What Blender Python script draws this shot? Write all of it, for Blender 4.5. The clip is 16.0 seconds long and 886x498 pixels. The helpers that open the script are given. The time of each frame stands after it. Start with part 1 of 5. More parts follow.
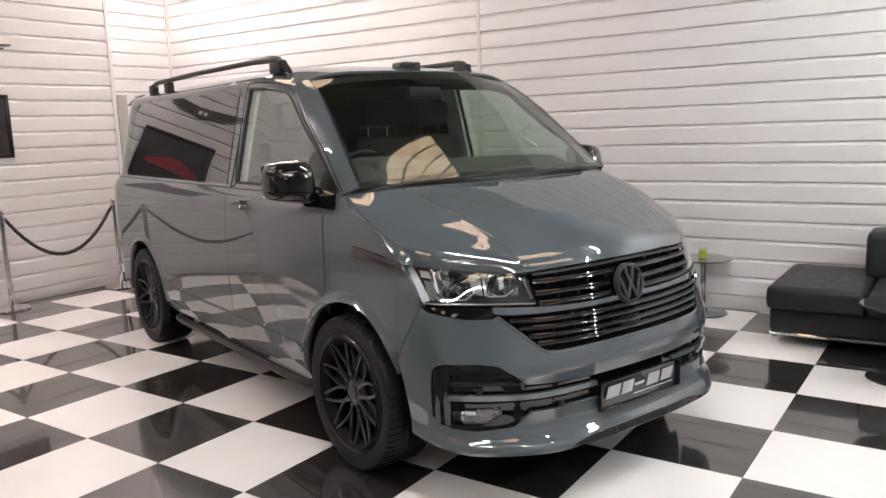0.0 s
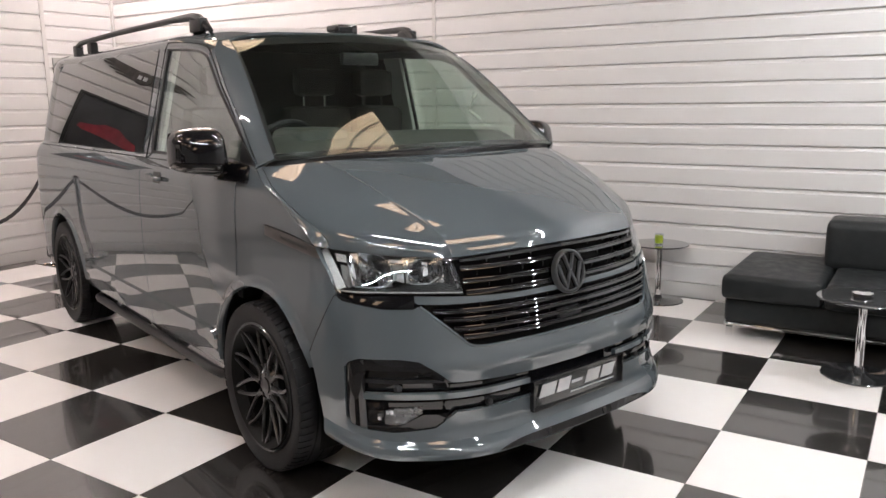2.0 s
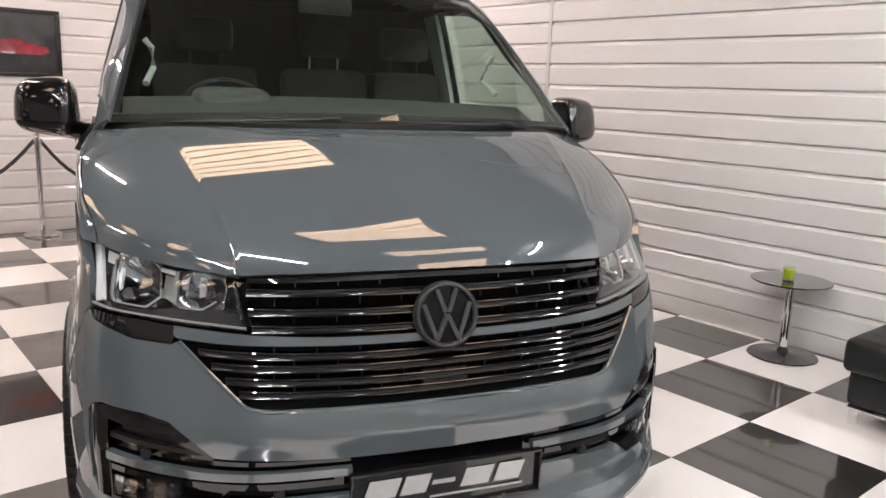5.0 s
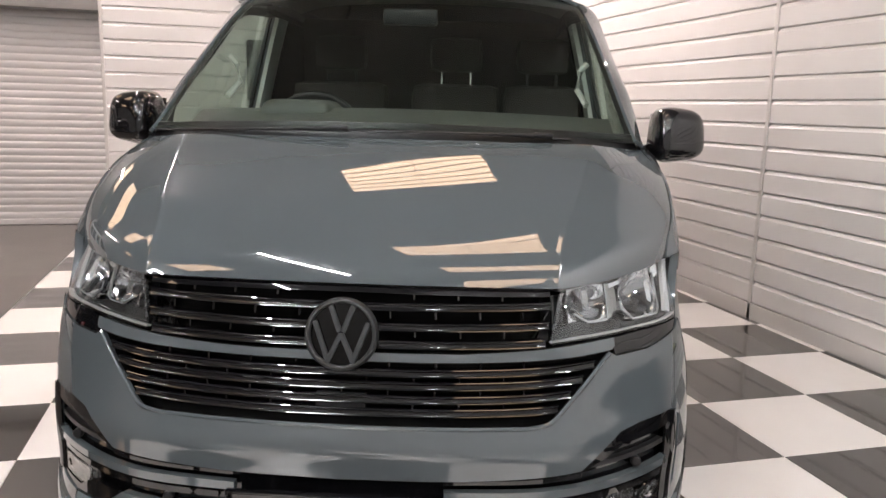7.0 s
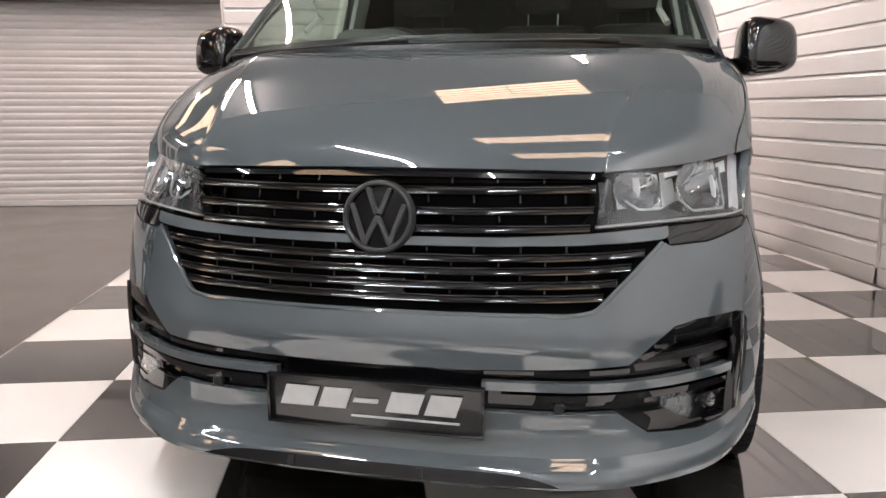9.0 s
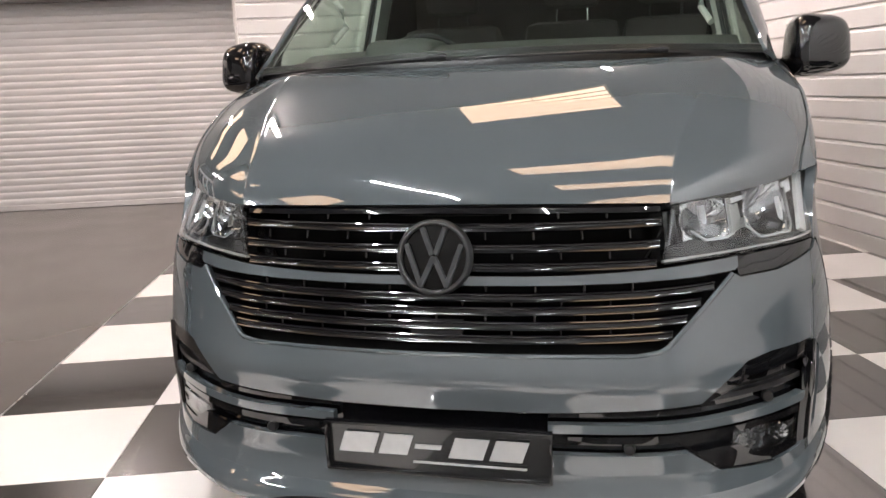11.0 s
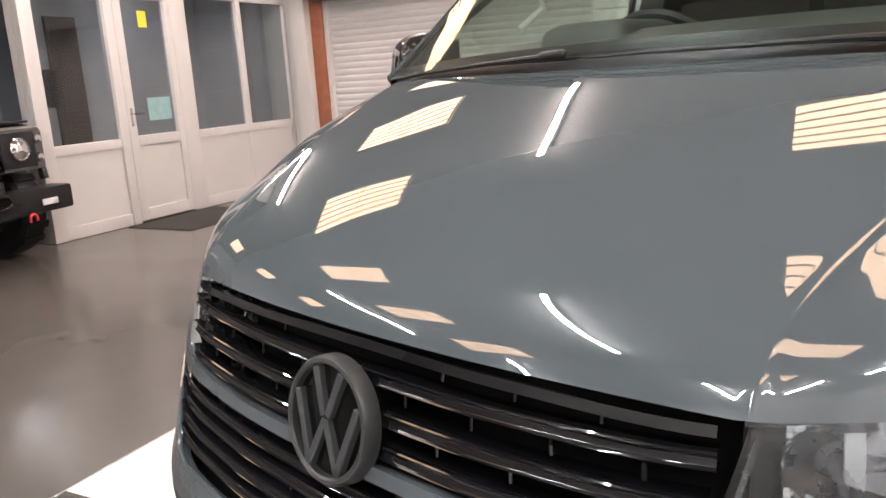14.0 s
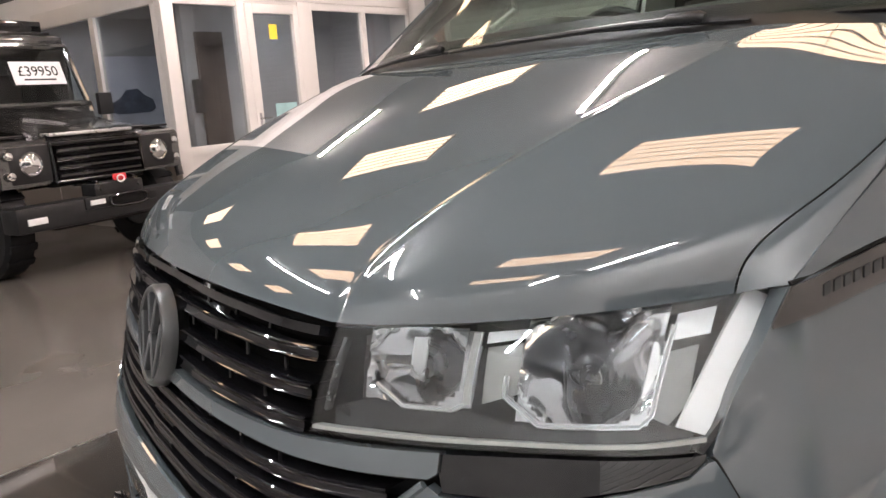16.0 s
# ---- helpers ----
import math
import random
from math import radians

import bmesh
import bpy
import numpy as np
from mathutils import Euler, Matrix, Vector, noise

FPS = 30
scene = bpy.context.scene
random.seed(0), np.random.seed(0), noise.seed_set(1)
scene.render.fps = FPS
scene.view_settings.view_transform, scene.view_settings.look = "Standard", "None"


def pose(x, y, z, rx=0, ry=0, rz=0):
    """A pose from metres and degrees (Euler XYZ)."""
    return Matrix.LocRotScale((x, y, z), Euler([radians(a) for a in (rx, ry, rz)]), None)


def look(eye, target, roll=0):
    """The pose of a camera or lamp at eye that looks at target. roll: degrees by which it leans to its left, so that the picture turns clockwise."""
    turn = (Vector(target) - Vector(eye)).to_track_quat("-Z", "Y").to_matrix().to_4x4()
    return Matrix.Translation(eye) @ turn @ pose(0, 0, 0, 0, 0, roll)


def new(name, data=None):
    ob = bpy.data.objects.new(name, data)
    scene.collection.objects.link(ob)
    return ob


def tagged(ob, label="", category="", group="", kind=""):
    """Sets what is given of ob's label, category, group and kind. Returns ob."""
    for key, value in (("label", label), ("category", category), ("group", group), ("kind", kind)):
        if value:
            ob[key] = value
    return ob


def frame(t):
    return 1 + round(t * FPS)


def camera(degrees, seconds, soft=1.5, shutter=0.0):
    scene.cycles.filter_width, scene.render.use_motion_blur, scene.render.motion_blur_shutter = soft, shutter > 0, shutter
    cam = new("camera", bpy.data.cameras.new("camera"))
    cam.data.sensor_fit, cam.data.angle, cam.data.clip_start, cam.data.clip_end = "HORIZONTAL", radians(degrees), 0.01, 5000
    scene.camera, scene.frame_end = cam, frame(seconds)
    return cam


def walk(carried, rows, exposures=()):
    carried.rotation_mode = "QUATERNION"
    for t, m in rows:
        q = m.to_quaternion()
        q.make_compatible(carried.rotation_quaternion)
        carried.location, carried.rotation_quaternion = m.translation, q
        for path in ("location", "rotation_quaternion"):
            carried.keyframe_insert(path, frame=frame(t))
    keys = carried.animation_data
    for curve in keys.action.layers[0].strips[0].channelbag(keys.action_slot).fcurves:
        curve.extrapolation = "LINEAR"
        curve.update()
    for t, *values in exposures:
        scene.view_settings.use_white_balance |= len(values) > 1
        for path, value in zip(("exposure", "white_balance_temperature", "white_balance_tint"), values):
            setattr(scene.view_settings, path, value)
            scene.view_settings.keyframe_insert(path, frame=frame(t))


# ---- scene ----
import functools

cam = camera(59.5, 16.0)
PATH = [
    (0, (-2.699, -3.154, 1.542), (-1.074, -2.031, 1.23), -2.1),
    (0.5, (-2.68, -3.03, 1.537), (-1.041, -1.932, 1.213), -2.2),
    (1, (-2.673, -3.018, 1.535), (-1.021, -1.942, 1.197), -1.8),
    (1.5, (-2.577, -3.046, 1.513), (-0.92, -1.982, 1.162), -1.4),
    (2, (-2.333, -3.132, 1.499), (-0.674, -2.077, 1.131), -0.6),
    (2.5, (-2.101, -3.157, 1.48), (-0.461, -2.08, 1.095), -0.6),
    (3, (-1.818, -3.113, 1.45), (-0.204, -2.003, 1.045), -0.5),
    (3.5, (-1.57, -3.11, 1.44), (0.002, -1.944, 1.026), -0.1),
    (4, (-1.236, -3.256, 1.428), (0.248, -1.979, 1.021), 1.4),
    (4.2, (-1.154, -3.286, 1.429), (0.298, -1.971, 1.025), 1.9),
    (6.5, (0.038, -3.684, 1.373), (0.728, -1.845, 0.995), 0.7),
    (7, (0.234, -3.715, 1.379), (0.751, -1.816, 1.02), 1.5),
    (7.5, (0.364, -3.773, 1.311), (0.688, -1.825, 0.991), 1.5),
    (8, (0.442, -3.783, 1.172), (0.666, -1.818, 0.872), 0.9),
    (8.5, (0.445, -3.78, 1.085), (0.655, -1.817, 0.765), 0.6),
    (10.8, (0.425, -3.63, 1.2), (0.553, -1.683, 0.766), -3.5),
    (11, (0.355, -3.649, 1.225), (0.513, -1.698, 0.81), -2.4),
    (11.5, (0.384, -3.455, 1.307), (0.46, -1.508, 0.854), -3.9),
    (12, (0.485, -3.189, 1.305), (0.467, -1.236, 0.875), -4.1),
    (12.5, (0.582, -2.886, 1.276), (0.328, -0.953, 0.832), -4.1),
    (13, (0.678, -2.688, 1.279), (0.143, -0.809, 0.853), -3.1),
    (13.5, (0.843, -2.684, 1.275), (0.054, -0.894, 0.861), -3.0),
    (14, (1.057, -2.72, 1.279), (0.165, -0.983, 0.846), -3.5),
    (14.5, (1.229, -2.631, 1.269), (0.303, -0.907, 0.852), -3.4),
    (15, (1.393, -2.558, 1.279), (0.366, -0.885, 0.899), -2.9),
    (15.5, (1.552, -2.585, 1.246), (0.381, -1.005, 0.88), -3.3),
    (16, (1.665, -2.62, 1.209), (0.432, -1.095, 0.82), -4.2),
]
EXPOSURES = [(0, 0.01, 6600, 14), (1.5, 0.00, 6600, 14), (3.5, 0.24, 6700, 16), (7, 0.21, 6800, 16), (8.5, 0.26, 6750, 16), (11.5, 0.37, 6750, 15), (12.5, 0.65, 6800, 16), (14, 0.51, 6900, 17), (16, 0.57, 6900, 17)]
walk(cam, [(t, look(eye, target, roll)) for t, eye, target, roll in PATH], exposures=EXPOSURES)
scene.view_settings.exposure = 0.0

world = bpy.data.worlds.new("world")
scene.world = world
world.use_nodes = True
world.node_tree.nodes["Background"].inputs[0].default_value = (0.55, 0.6, 0.7, 1)
world.node_tree.nodes["Background"].inputs[1].default_value = 0.15


# ---- materials ----
def mat(name, colour, rough=0.5, metal=0.0, spec=0.5, coat=0.0, coat_rough=0.03, var=0.0, scale=8.0, bump=0.0, bump_scale=60.0, rough_var=0.0, random_var=0.0):
    """A Principled material with noise in colour, gloss and relief at real-world size."""
    m = bpy.data.materials.new(name)
    m.use_nodes = True
    nt = m.node_tree
    p = nt.nodes["Principled BSDF"]
    p.inputs["Base Color"].default_value = (*colour, 1)
    p.inputs["Roughness"].default_value = rough
    p.inputs["Metallic"].default_value = metal
    p.inputs["Specular IOR Level"].default_value = spec
    p.inputs["Coat Weight"].default_value = coat
    p.inputs["Coat Roughness"].default_value = coat_rough
    if var or bump or rough_var or random_var:
        geo = nt.nodes.new("ShaderNodeNewGeometry")
        n1 = nt.nodes.new("ShaderNodeTexNoise")
        n1.inputs["Scale"].default_value = scale
        n1.inputs["Detail"].default_value = 6
        n2 = nt.nodes.new("ShaderNodeTexNoise")
        n2.inputs["Scale"].default_value = bump_scale
        n2.inputs["Detail"].default_value = 3
        for n in (n1, n2):
            nt.links.new(geo.outputs["Position"], n.inputs["Vector"])
        if var or random_var:
            hsv = nt.nodes.new("ShaderNodeHueSaturation")
            hsv.inputs["Color"].default_value = (*colour, 1)
            mr = nt.nodes.new("ShaderNodeMapRange")
            mr.inputs["From Min"].default_value, mr.inputs["From Max"].default_value = 0.3, 0.7
            mr.inputs["To Min"].default_value, mr.inputs["To Max"].default_value = 1 - var, 1 + var
            nt.links.new(n1.outputs["Fac"], mr.inputs["Value"])
            out = mr.outputs[0]
            if random_var:
                oi = nt.nodes.new("ShaderNodeObjectInfo")
                rr = nt.nodes.new("ShaderNodeMapRange")
                rr.inputs["To Min"].default_value, rr.inputs["To Max"].default_value = 1 - random_var, 1 + random_var
                nt.links.new(oi.outputs["Random"], rr.inputs["Value"])
                mu = nt.nodes.new("ShaderNodeMath")
                mu.operation = "MULTIPLY"
                nt.links.new(out, mu.inputs[0])
                nt.links.new(rr.outputs[0], mu.inputs[1])
                out = mu.outputs[0]
            nt.links.new(out, hsv.inputs["Value"])
            nt.links.new(hsv.outputs[0], p.inputs["Base Color"])
        if rough_var:
            mr2 = nt.nodes.new("ShaderNodeMapRange")
            mr2.inputs["From Min"].default_value, mr2.inputs["From Max"].default_value = 0.3, 0.7
            mr2.inputs["To Min"].default_value, mr2.inputs["To Max"].default_value = max(rough - rough_var, 0.0), rough + rough_var
            nt.links.new(n1.outputs["Fac"], mr2.inputs["Value"])
            nt.links.new(mr2.outputs[0], p.inputs["Roughness"])
        if bump:
            b = nt.nodes.new("ShaderNodeBump")
            b.inputs["Strength"].default_value = 1.0
            b.inputs["Distance"].default_value = bump
            nt.links.new(n2.outputs["Fac"], b.inputs["Height"])
            nt.links.new(b.outputs[0], p.inputs["Normal"])
    return m


def glass(name, tint, ior=1.5, gloss=1.0, rough=0.0):
    """Clear sheet glass: what lies behind shows tinted, and the surface mirrors by Fresnel."""
    m = bpy.data.materials.new(name)
    m.use_nodes = True
    nt = m.node_tree
    nt.nodes.clear()
    out = nt.nodes.new("ShaderNodeOutputMaterial")
    mix = nt.nodes.new("ShaderNodeMixShader")
    lw = nt.nodes.new("ShaderNodeLayerWeight")
    lw.inputs["Blend"].default_value = 0.5
    pw = nt.nodes.new("ShaderNodeMath")
    pw.operation = "POWER"
    pw.inputs[1].default_value = 5
    fr = nt.nodes.new("ShaderNodeMapRange")
    fr.inputs["To Min"].default_value = ((ior - 1) / (ior + 1)) ** 2
    nt.links.new(lw.outputs["Facing"], pw.inputs[0])
    nt.links.new(pw.outputs[0], fr.inputs["Value"])
    tr = nt.nodes.new("ShaderNodeBsdfTransparent")
    tr.inputs[0].default_value = (*tint, 1)
    gl = nt.nodes.new("ShaderNodeBsdfGlossy")
    gl.inputs["Roughness"].default_value = rough
    gl.inputs["Color"].default_value = (gloss, gloss, gloss, 1)
    nt.links.new(fr.outputs[0], mix.inputs[0])
    nt.links.new(tr.outputs[0], mix.inputs[1])
    nt.links.new(gl.outputs[0], mix.inputs[2])
    nt.links.new(mix.outputs[0], out.inputs[0])
    return m


def lamp_mat(name, colour, strength):
    m = bpy.data.materials.new(name)
    m.use_nodes = True
    p = m.node_tree.nodes["Principled BSDF"]
    p.inputs["Base Color"].default_value = (0.8, 0.8, 0.8, 1)
    p.inputs["Emission Color"].default_value = (*colour, 1)
    p.inputs["Emission Strength"].default_value = strength
    return m


PAINT = mat("grey_car_paint", (0.074, 0.088, 0.096), 0.6, spec=0.0, coat=1.0, coat_rough=0.012, var=0.03, scale=3, bump=0.00004, bump_scale=500)
PAINT.node_tree.nodes["Principled BSDF"].inputs["Coat IOR"].default_value = 2.0
BLACK_GLOSS = mat("gloss_black", (0.005, 0.005, 0.006), 0.5, spec=0.0, coat=1.0, coat_rough=0.02, var=0.2, scale=5)
BLACK_GLOSS.node_tree.nodes["Principled BSDF"].inputs["Coat IOR"].default_value = 1.65
GRILLE = mat("grille_gloss_black", (0.005, 0.005, 0.006), 0.5, spec=0.0, coat=1.0, coat_rough=0.03, var=0.2, scale=5)
GRILLE.node_tree.nodes["Principled BSDF"].inputs["Coat IOR"].default_value = 1.58
EMBLEM_BLACK = mat("emblem_gloss_black", (0.004, 0.004, 0.004), 0.4, spec=0.0, coat=0.6, coat_rough=0.02, var=0.2, scale=5)
STROKE = mat("satin_grey_emblem_stroke", (0.040, 0.042, 0.044), 0.42, spec=0.35, var=0.1, scale=40)
BLACK_SATIN = mat("satin_black_plastic", (0.013, 0.013, 0.014), 0.36, spec=0.3, var=0.15, scale=30, bump=0.0002, bump_scale=700)
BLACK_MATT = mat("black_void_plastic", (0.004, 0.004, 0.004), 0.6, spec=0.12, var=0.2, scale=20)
BADGE = mat("smoky_badge_plastic", (0.055, 0.048, 0.045), 0.3, coat=0.3, var=0.15, scale=30)
UPPER_DARK = mat("dark_grey_upper_wall", (0.075, 0.073, 0.07), 0.7, var=0.15, scale=2)
DARK_TRIM = mat("dark_grey_badge", (0.026, 0.027, 0.028), 0.36, var=0.1, scale=40)
RUBBER = mat("tyre_rubber", (0.007, 0.007, 0.008), 0.5, spec=0.22, var=0.25, scale=25, bump=0.0003, bump_scale=300)
RIM = mat("black_alloy", (0.010, 0.010, 0.011), 0.30, spec=0.4, coat=0.45, var=0.2, scale=30)
CHROME = mat("chrome", (0.75, 0.75, 0.76), 0.06, metal=1.0, rough_var=0.04, scale=20)
SATIN_METAL = mat("brushed_metal", (0.5, 0.5, 0.5), 0.32, metal=1.0, rough_var=0.1, scale=30)
HOUSING = mat("headlamp_housing", (0.29, 0.29, 0.29), 0.05, metal=1.0, rough_var=0.1, scale=50)
DISC = mat("brake_disc_steel", (0.06, 0.058, 0.056), 0.45, metal=1.0, var=0.2, scale=40)
WINDSCREEN = glass("windscreen_glass", (0.84, 0.90, 0.86), 1.5)
SIDE_GLASS = glass("clear_side_glass", (0.84, 0.91, 0.88), 2.15)
TINT_GLASS = glass("dark_tinted_glass", (0.20, 0.21, 0.21), 2.5)
LENS = glass("headlamp_lens", (0.92, 0.94, 0.95), 1.55)
DRL = mat("white_light_guide", (0.76, 0.76, 0.76), 0.25, coat=0.3, var=0.04, scale=30)
GUIDE = mat("frosted_light_guide", (0.33, 0.34, 0.34), 0.15, coat=0.5, var=0.05, scale=40)
LAMP_INNER = mat("dark_lamp_chamber", (0.026, 0.026, 0.027), 0.2, coat=0.5, var=0.15, scale=40)
PALE_PLATE = mat("pale_lamp_plate", (0.27, 0.27, 0.26), 0.28, coat=0.4, var=0.06, scale=40)
LAMP_DARK = mat("smoky_lamp_plastic", (0.16, 0.16, 0.165), 0.25, metal=0.8, rough_var=0.08, scale=60)
REFLECT = mat("headlamp_reflector", (0.72, 0.72, 0.73), 0.07, metal=1.0, rough_var=0.05, scale=60)
TRIM_LIGHT = mat("pale_cabin_trim", (0.52, 0.54, 0.51), 0.75, var=0.06, scale=12, bump=0.0003, bump_scale=400)
DASH = mat("dashboard_plastic", (0.068, 0.072, 0.067), 0.6, var=0.12, scale=20, bump=0.0003, bump_scale=600)
SEAT_CLOTH = mat("dark_seat_cloth", (0.042, 0.037, 0.034), 0.85, var=0.2, scale=60, bump=0.0006, bump_scale=500)
PLATE_BLACK = mat("plate_black", (0.012, 0.012, 0.013), 0.2, coat=0.8, var=0.1, scale=30)
PLATE_SILVER = mat("plate_silver_lettering", (0.50, 0.50, 0.50), 0.35, metal=0.4, var=0.05, scale=40)
WALL_WHITE = mat("white_cladding", (0.665, 0.645, 0.637), 0.33, var=0.025, scale=1.5, bump=0.0003, bump_scale=25, random_var=0.012)
WHITE_UPVC = mat("white_upvc", (0.57, 0.55, 0.535), 0.32, var=0.02, scale=3)
TILE_WHITE = mat("white_floor_tile", (0.87, 0.84, 0.82), 0.13, coat=0.3, var=0.03, scale=2.2, rough_var=0.05, random_var=0.02)
TILE_BLACK = mat("black_floor_tile", (0.028, 0.0255, 0.024), 0.16, coat=1.0, coat_rough=0.045, var=0.14, scale=2.2, rough_var=0.05, random_var=0.12)
TILE_BLACK.node_tree.nodes["Principled BSDF"].inputs["Coat IOR"].default_value = 1.6
GREY_FLOOR = mat("grey_painted_floor", (0.105, 0.095, 0.087), 0.22, var=0.10, scale=1.3, rough_var=0.04, bump=0.00005, bump_scale=60)
CEILING = mat("ceiling_paint", (0.20, 0.195, 0.19), 0.8, var=0.05, scale=2)
SHUTTER = mat("white_shutter_slat", (0.58, 0.565, 0.565), 0.4, var=0.04, scale=2, random_var=0.02)
SHUTTER_BOX = mat("grey_shutter_housing", (0.20, 0.195, 0.19), 0.5, var=0.1, scale=4)
REVEAL = mat("grey_reveal_board", (0.33, 0.32, 0.30), 0.6, var=0.08, scale=4)
WOOD = mat("reddish_brown_jamb", (0.30, 0.105, 0.055), 0.5, var=0.16, scale=9, bump=0.0004, bump_scale=80)
LEATHER = mat("black_leather", (0.016, 0.018, 0.019), 0.42, spec=0.25, var=0.18, scale=14, rough_var=0.08, bump=0.0012, bump_scale=140)
ROPE = mat("braided_black_rope", (0.02, 0.018, 0.02), 0.7, var=0.3, scale=120, bump=0.002, bump_scale=160)
TABLE_GLASS = mat("smoked_table_glass", (0.03, 0.031, 0.033), 0.05, coat=1.0, var=0.1, scale=5)
CANDLE = mat("lime_green_wax", (0.42, 0.50, 0.03), 0.4, var=0.1, scale=40)
FRAME_BLACK = mat("black_picture_frame", (0.012, 0.011, 0.011), 0.3, var=0.1, scale=20)
PRINT_DARK = mat("dark_print", (0.03, 0.028, 0.03), 0.25, coat=0.5, var=0.3, scale=6)
PRINT_RED = mat("red_print", (0.22, 0.02, 0.03), 0.25, coat=0.5, var=0.25, scale=18)
WING_METAL = mat("dark_pewter", (0.10, 0.09, 0.085), 0.4, metal=0.6, var=0.3, scale=25)
OFFICE_WALL = mat("dim_office_wall", (0.42, 0.42, 0.44), 0.8, var=0.1, scale=3)
GREY_WALL = mat("grey_showroom_wall", (0.33, 0.32, 0.315), 0.6, var=0.1, scale=2)
OFFICE_WOOD = mat("dark_office_door", (0.07, 0.045, 0.035), 0.55, var=0.2, scale=8)
PARTITION_GLASS = glass("partition_glass", (0.70, 0.73, 0.74), 1.6)
POSTER_PALE = mat("pale_blue_print", (0.62, 0.64, 0.74), 0.4, var=0.2, scale=2.5)
POSTER_DARK = mat("slate_blue_print", (0.10, 0.12, 0.17), 0.35, var=0.3, scale=6)
SHEET_DARK = mat("rough_dark_sheet", (0.030, 0.028, 0.026), 0.85, var=0.2, scale=30, bump=0.0015, bump_scale=220)
YELLOW = mat("yellow_sign", (0.75, 0.55, 0.04), 0.5, var=0.05, scale=20)
PAPER = mat("white_paper", (0.72, 0.72, 0.74), 0.7, var=0.05, scale=20)
BLUE_PAPER = mat("pale_teal_notice", (0.25, 0.42, 0.43), 0.6, var=0.1, scale=20)
LR_BLACK = mat("black_offroader_paint", (0.030, 0.030, 0.031), 0.2, coat=1.0, coat_rough=0.05, var=0.2, scale=6)
LR_BLACK.node_tree.nodes["Principled BSDF"].inputs["Coat IOR"].default_value = 1.8
RED = mat("red_plastic", (0.55, 0.03, 0.04), 0.4, var=0.1, scale=30)
PANEL_LIGHT = lamp_mat("warm_tube_glow", (1.0, 0.72, 0.48), 4.2)
BATTEN_LIGHT = lamp_mat("warm_white_tube_glow", (1.0, 0.91, 0.875), 205.0)
BATTEN_COOL = lamp_mat("cool_tube_glow", (0.89, 0.965, 0.99), 212.0)
DOWNLIGHT = lamp_mat("downlight_glow", (0.95, 0.97, 1.0), 700.0)
LOUVRE = mat("white_louvre", (0.50, 0.40, 0.30), 0.4, var=0.03, scale=10)


# ---- mesh helpers ----
def part(name, bm, material, parent, label="", sharp=35):
    me = bpy.data.meshes.new(name)
    bmesh.ops.recalc_face_normals(bm, faces=bm.faces[:])
    bm.to_mesh(me)
    bm.free()
    me.shade_smooth()
    me.set_sharp_from_angle(angle=radians(sharp))
    me.materials.append(material)
    ob = new(name, me)
    if parent is not None:
        ob.parent = parent
    if label:
        ob["label"] = label
    return ob


def shared(name, me, parent, m):
    ob = new(name, me)
    ob.parent = parent
    ob.matrix_basis = m
    return ob


def thing(name, label, category, m=None, group="", kind=""):
    ob = new(name)
    ob.empty_display_size = 0.1
    if m is not None:
        ob.matrix_basis = m
    return tagged(ob, label, category, group, kind)


def box(x0, x1, y0, y1, z0, z1, bevel=0.0, bm=None, seg=2):
    own = bmesh.new()
    vs = [own.verts.new((x, y, z)) for x in (x0, x1) for y in (y0, y1) for z in (z0, z1)]
    for f in ((0, 1, 3, 2), (4, 6, 7, 5), (0, 4, 5, 1), (2, 3, 7, 6), (0, 2, 6, 4), (1, 5, 7, 3)):
        own.faces.new([vs[i] for i in f])
    if bevel:
        bmesh.ops.bevel(own, geom=own.edges[:], offset=bevel, segments=seg, affect="EDGES", profile=0.6)
    return merge(own, bm)


def merge(own, bm):
    if bm is None:
        return own
    me = bpy.data.meshes.new("tmp")
    own.to_mesh(me)
    own.free()
    bm.from_mesh(me)
    bpy.data.meshes.remove(me)
    return bm


def lathe(profile, n=32, bm=None, axis="z", centre=(0, 0, 0), caps=True):
    """Turns a profile of (radius, height) round an axis."""
    own = bmesh.new()
    rings = []
    for r, h in profile:
        ring = []
        for i in range(n):
            a = 2 * math.pi * i / n
            c, s = r * math.cos(a), r * math.sin(a)
            p = {"z": (c, s, h), "x": (h, c, s), "y": (c, h, s)}[axis]
            ring.append(own.verts.new((p[0] + centre[0], p[1] + centre[1], p[2] + centre[2])))
        rings.append(ring)
    for a, b in zip(rings, rings[1:]):
        for i in range(n):
            own.faces.new((a[i], a[(i + 1) % n], b[(i + 1) % n], b[i]))
    for ring in (rings[0], rings[-1]) if caps else ():
        own.faces.new(ring)
    return merge(own, bm)


def tube(points, r, n=10, bm=None, radii=None):
    """A round bar along points."""
    own = bmesh.new()
    pts = [Vector(p) for p in points]
    rings = []
    up = Vector((0, 0, 1))
    for i, p in enumerate(pts):
        d = (pts[min(i + 1, len(pts) - 1)] - pts[max(i - 1, 0)]).normalized()
        a = d.cross(up if abs(d.z) < 0.95 else Vector((1, 0, 0))).normalized()
        b = a.cross(d)
        k = radii[i] if radii else r
        rings.append([own.verts.new(p + k * (math.cos(2 * math.pi * j / n) * a + math.sin(2 * math.pi * j / n) * b)) for j in range(n)])
    for a, b in zip(rings, rings[1:]):
        for i in range(n):
            own.faces.new((a[i], a[(i + 1) % n], b[(i + 1) % n], b[i]))
    own.faces.new(rings[0])
    own.faces.new(rings[-1])
    return merge(own, bm)


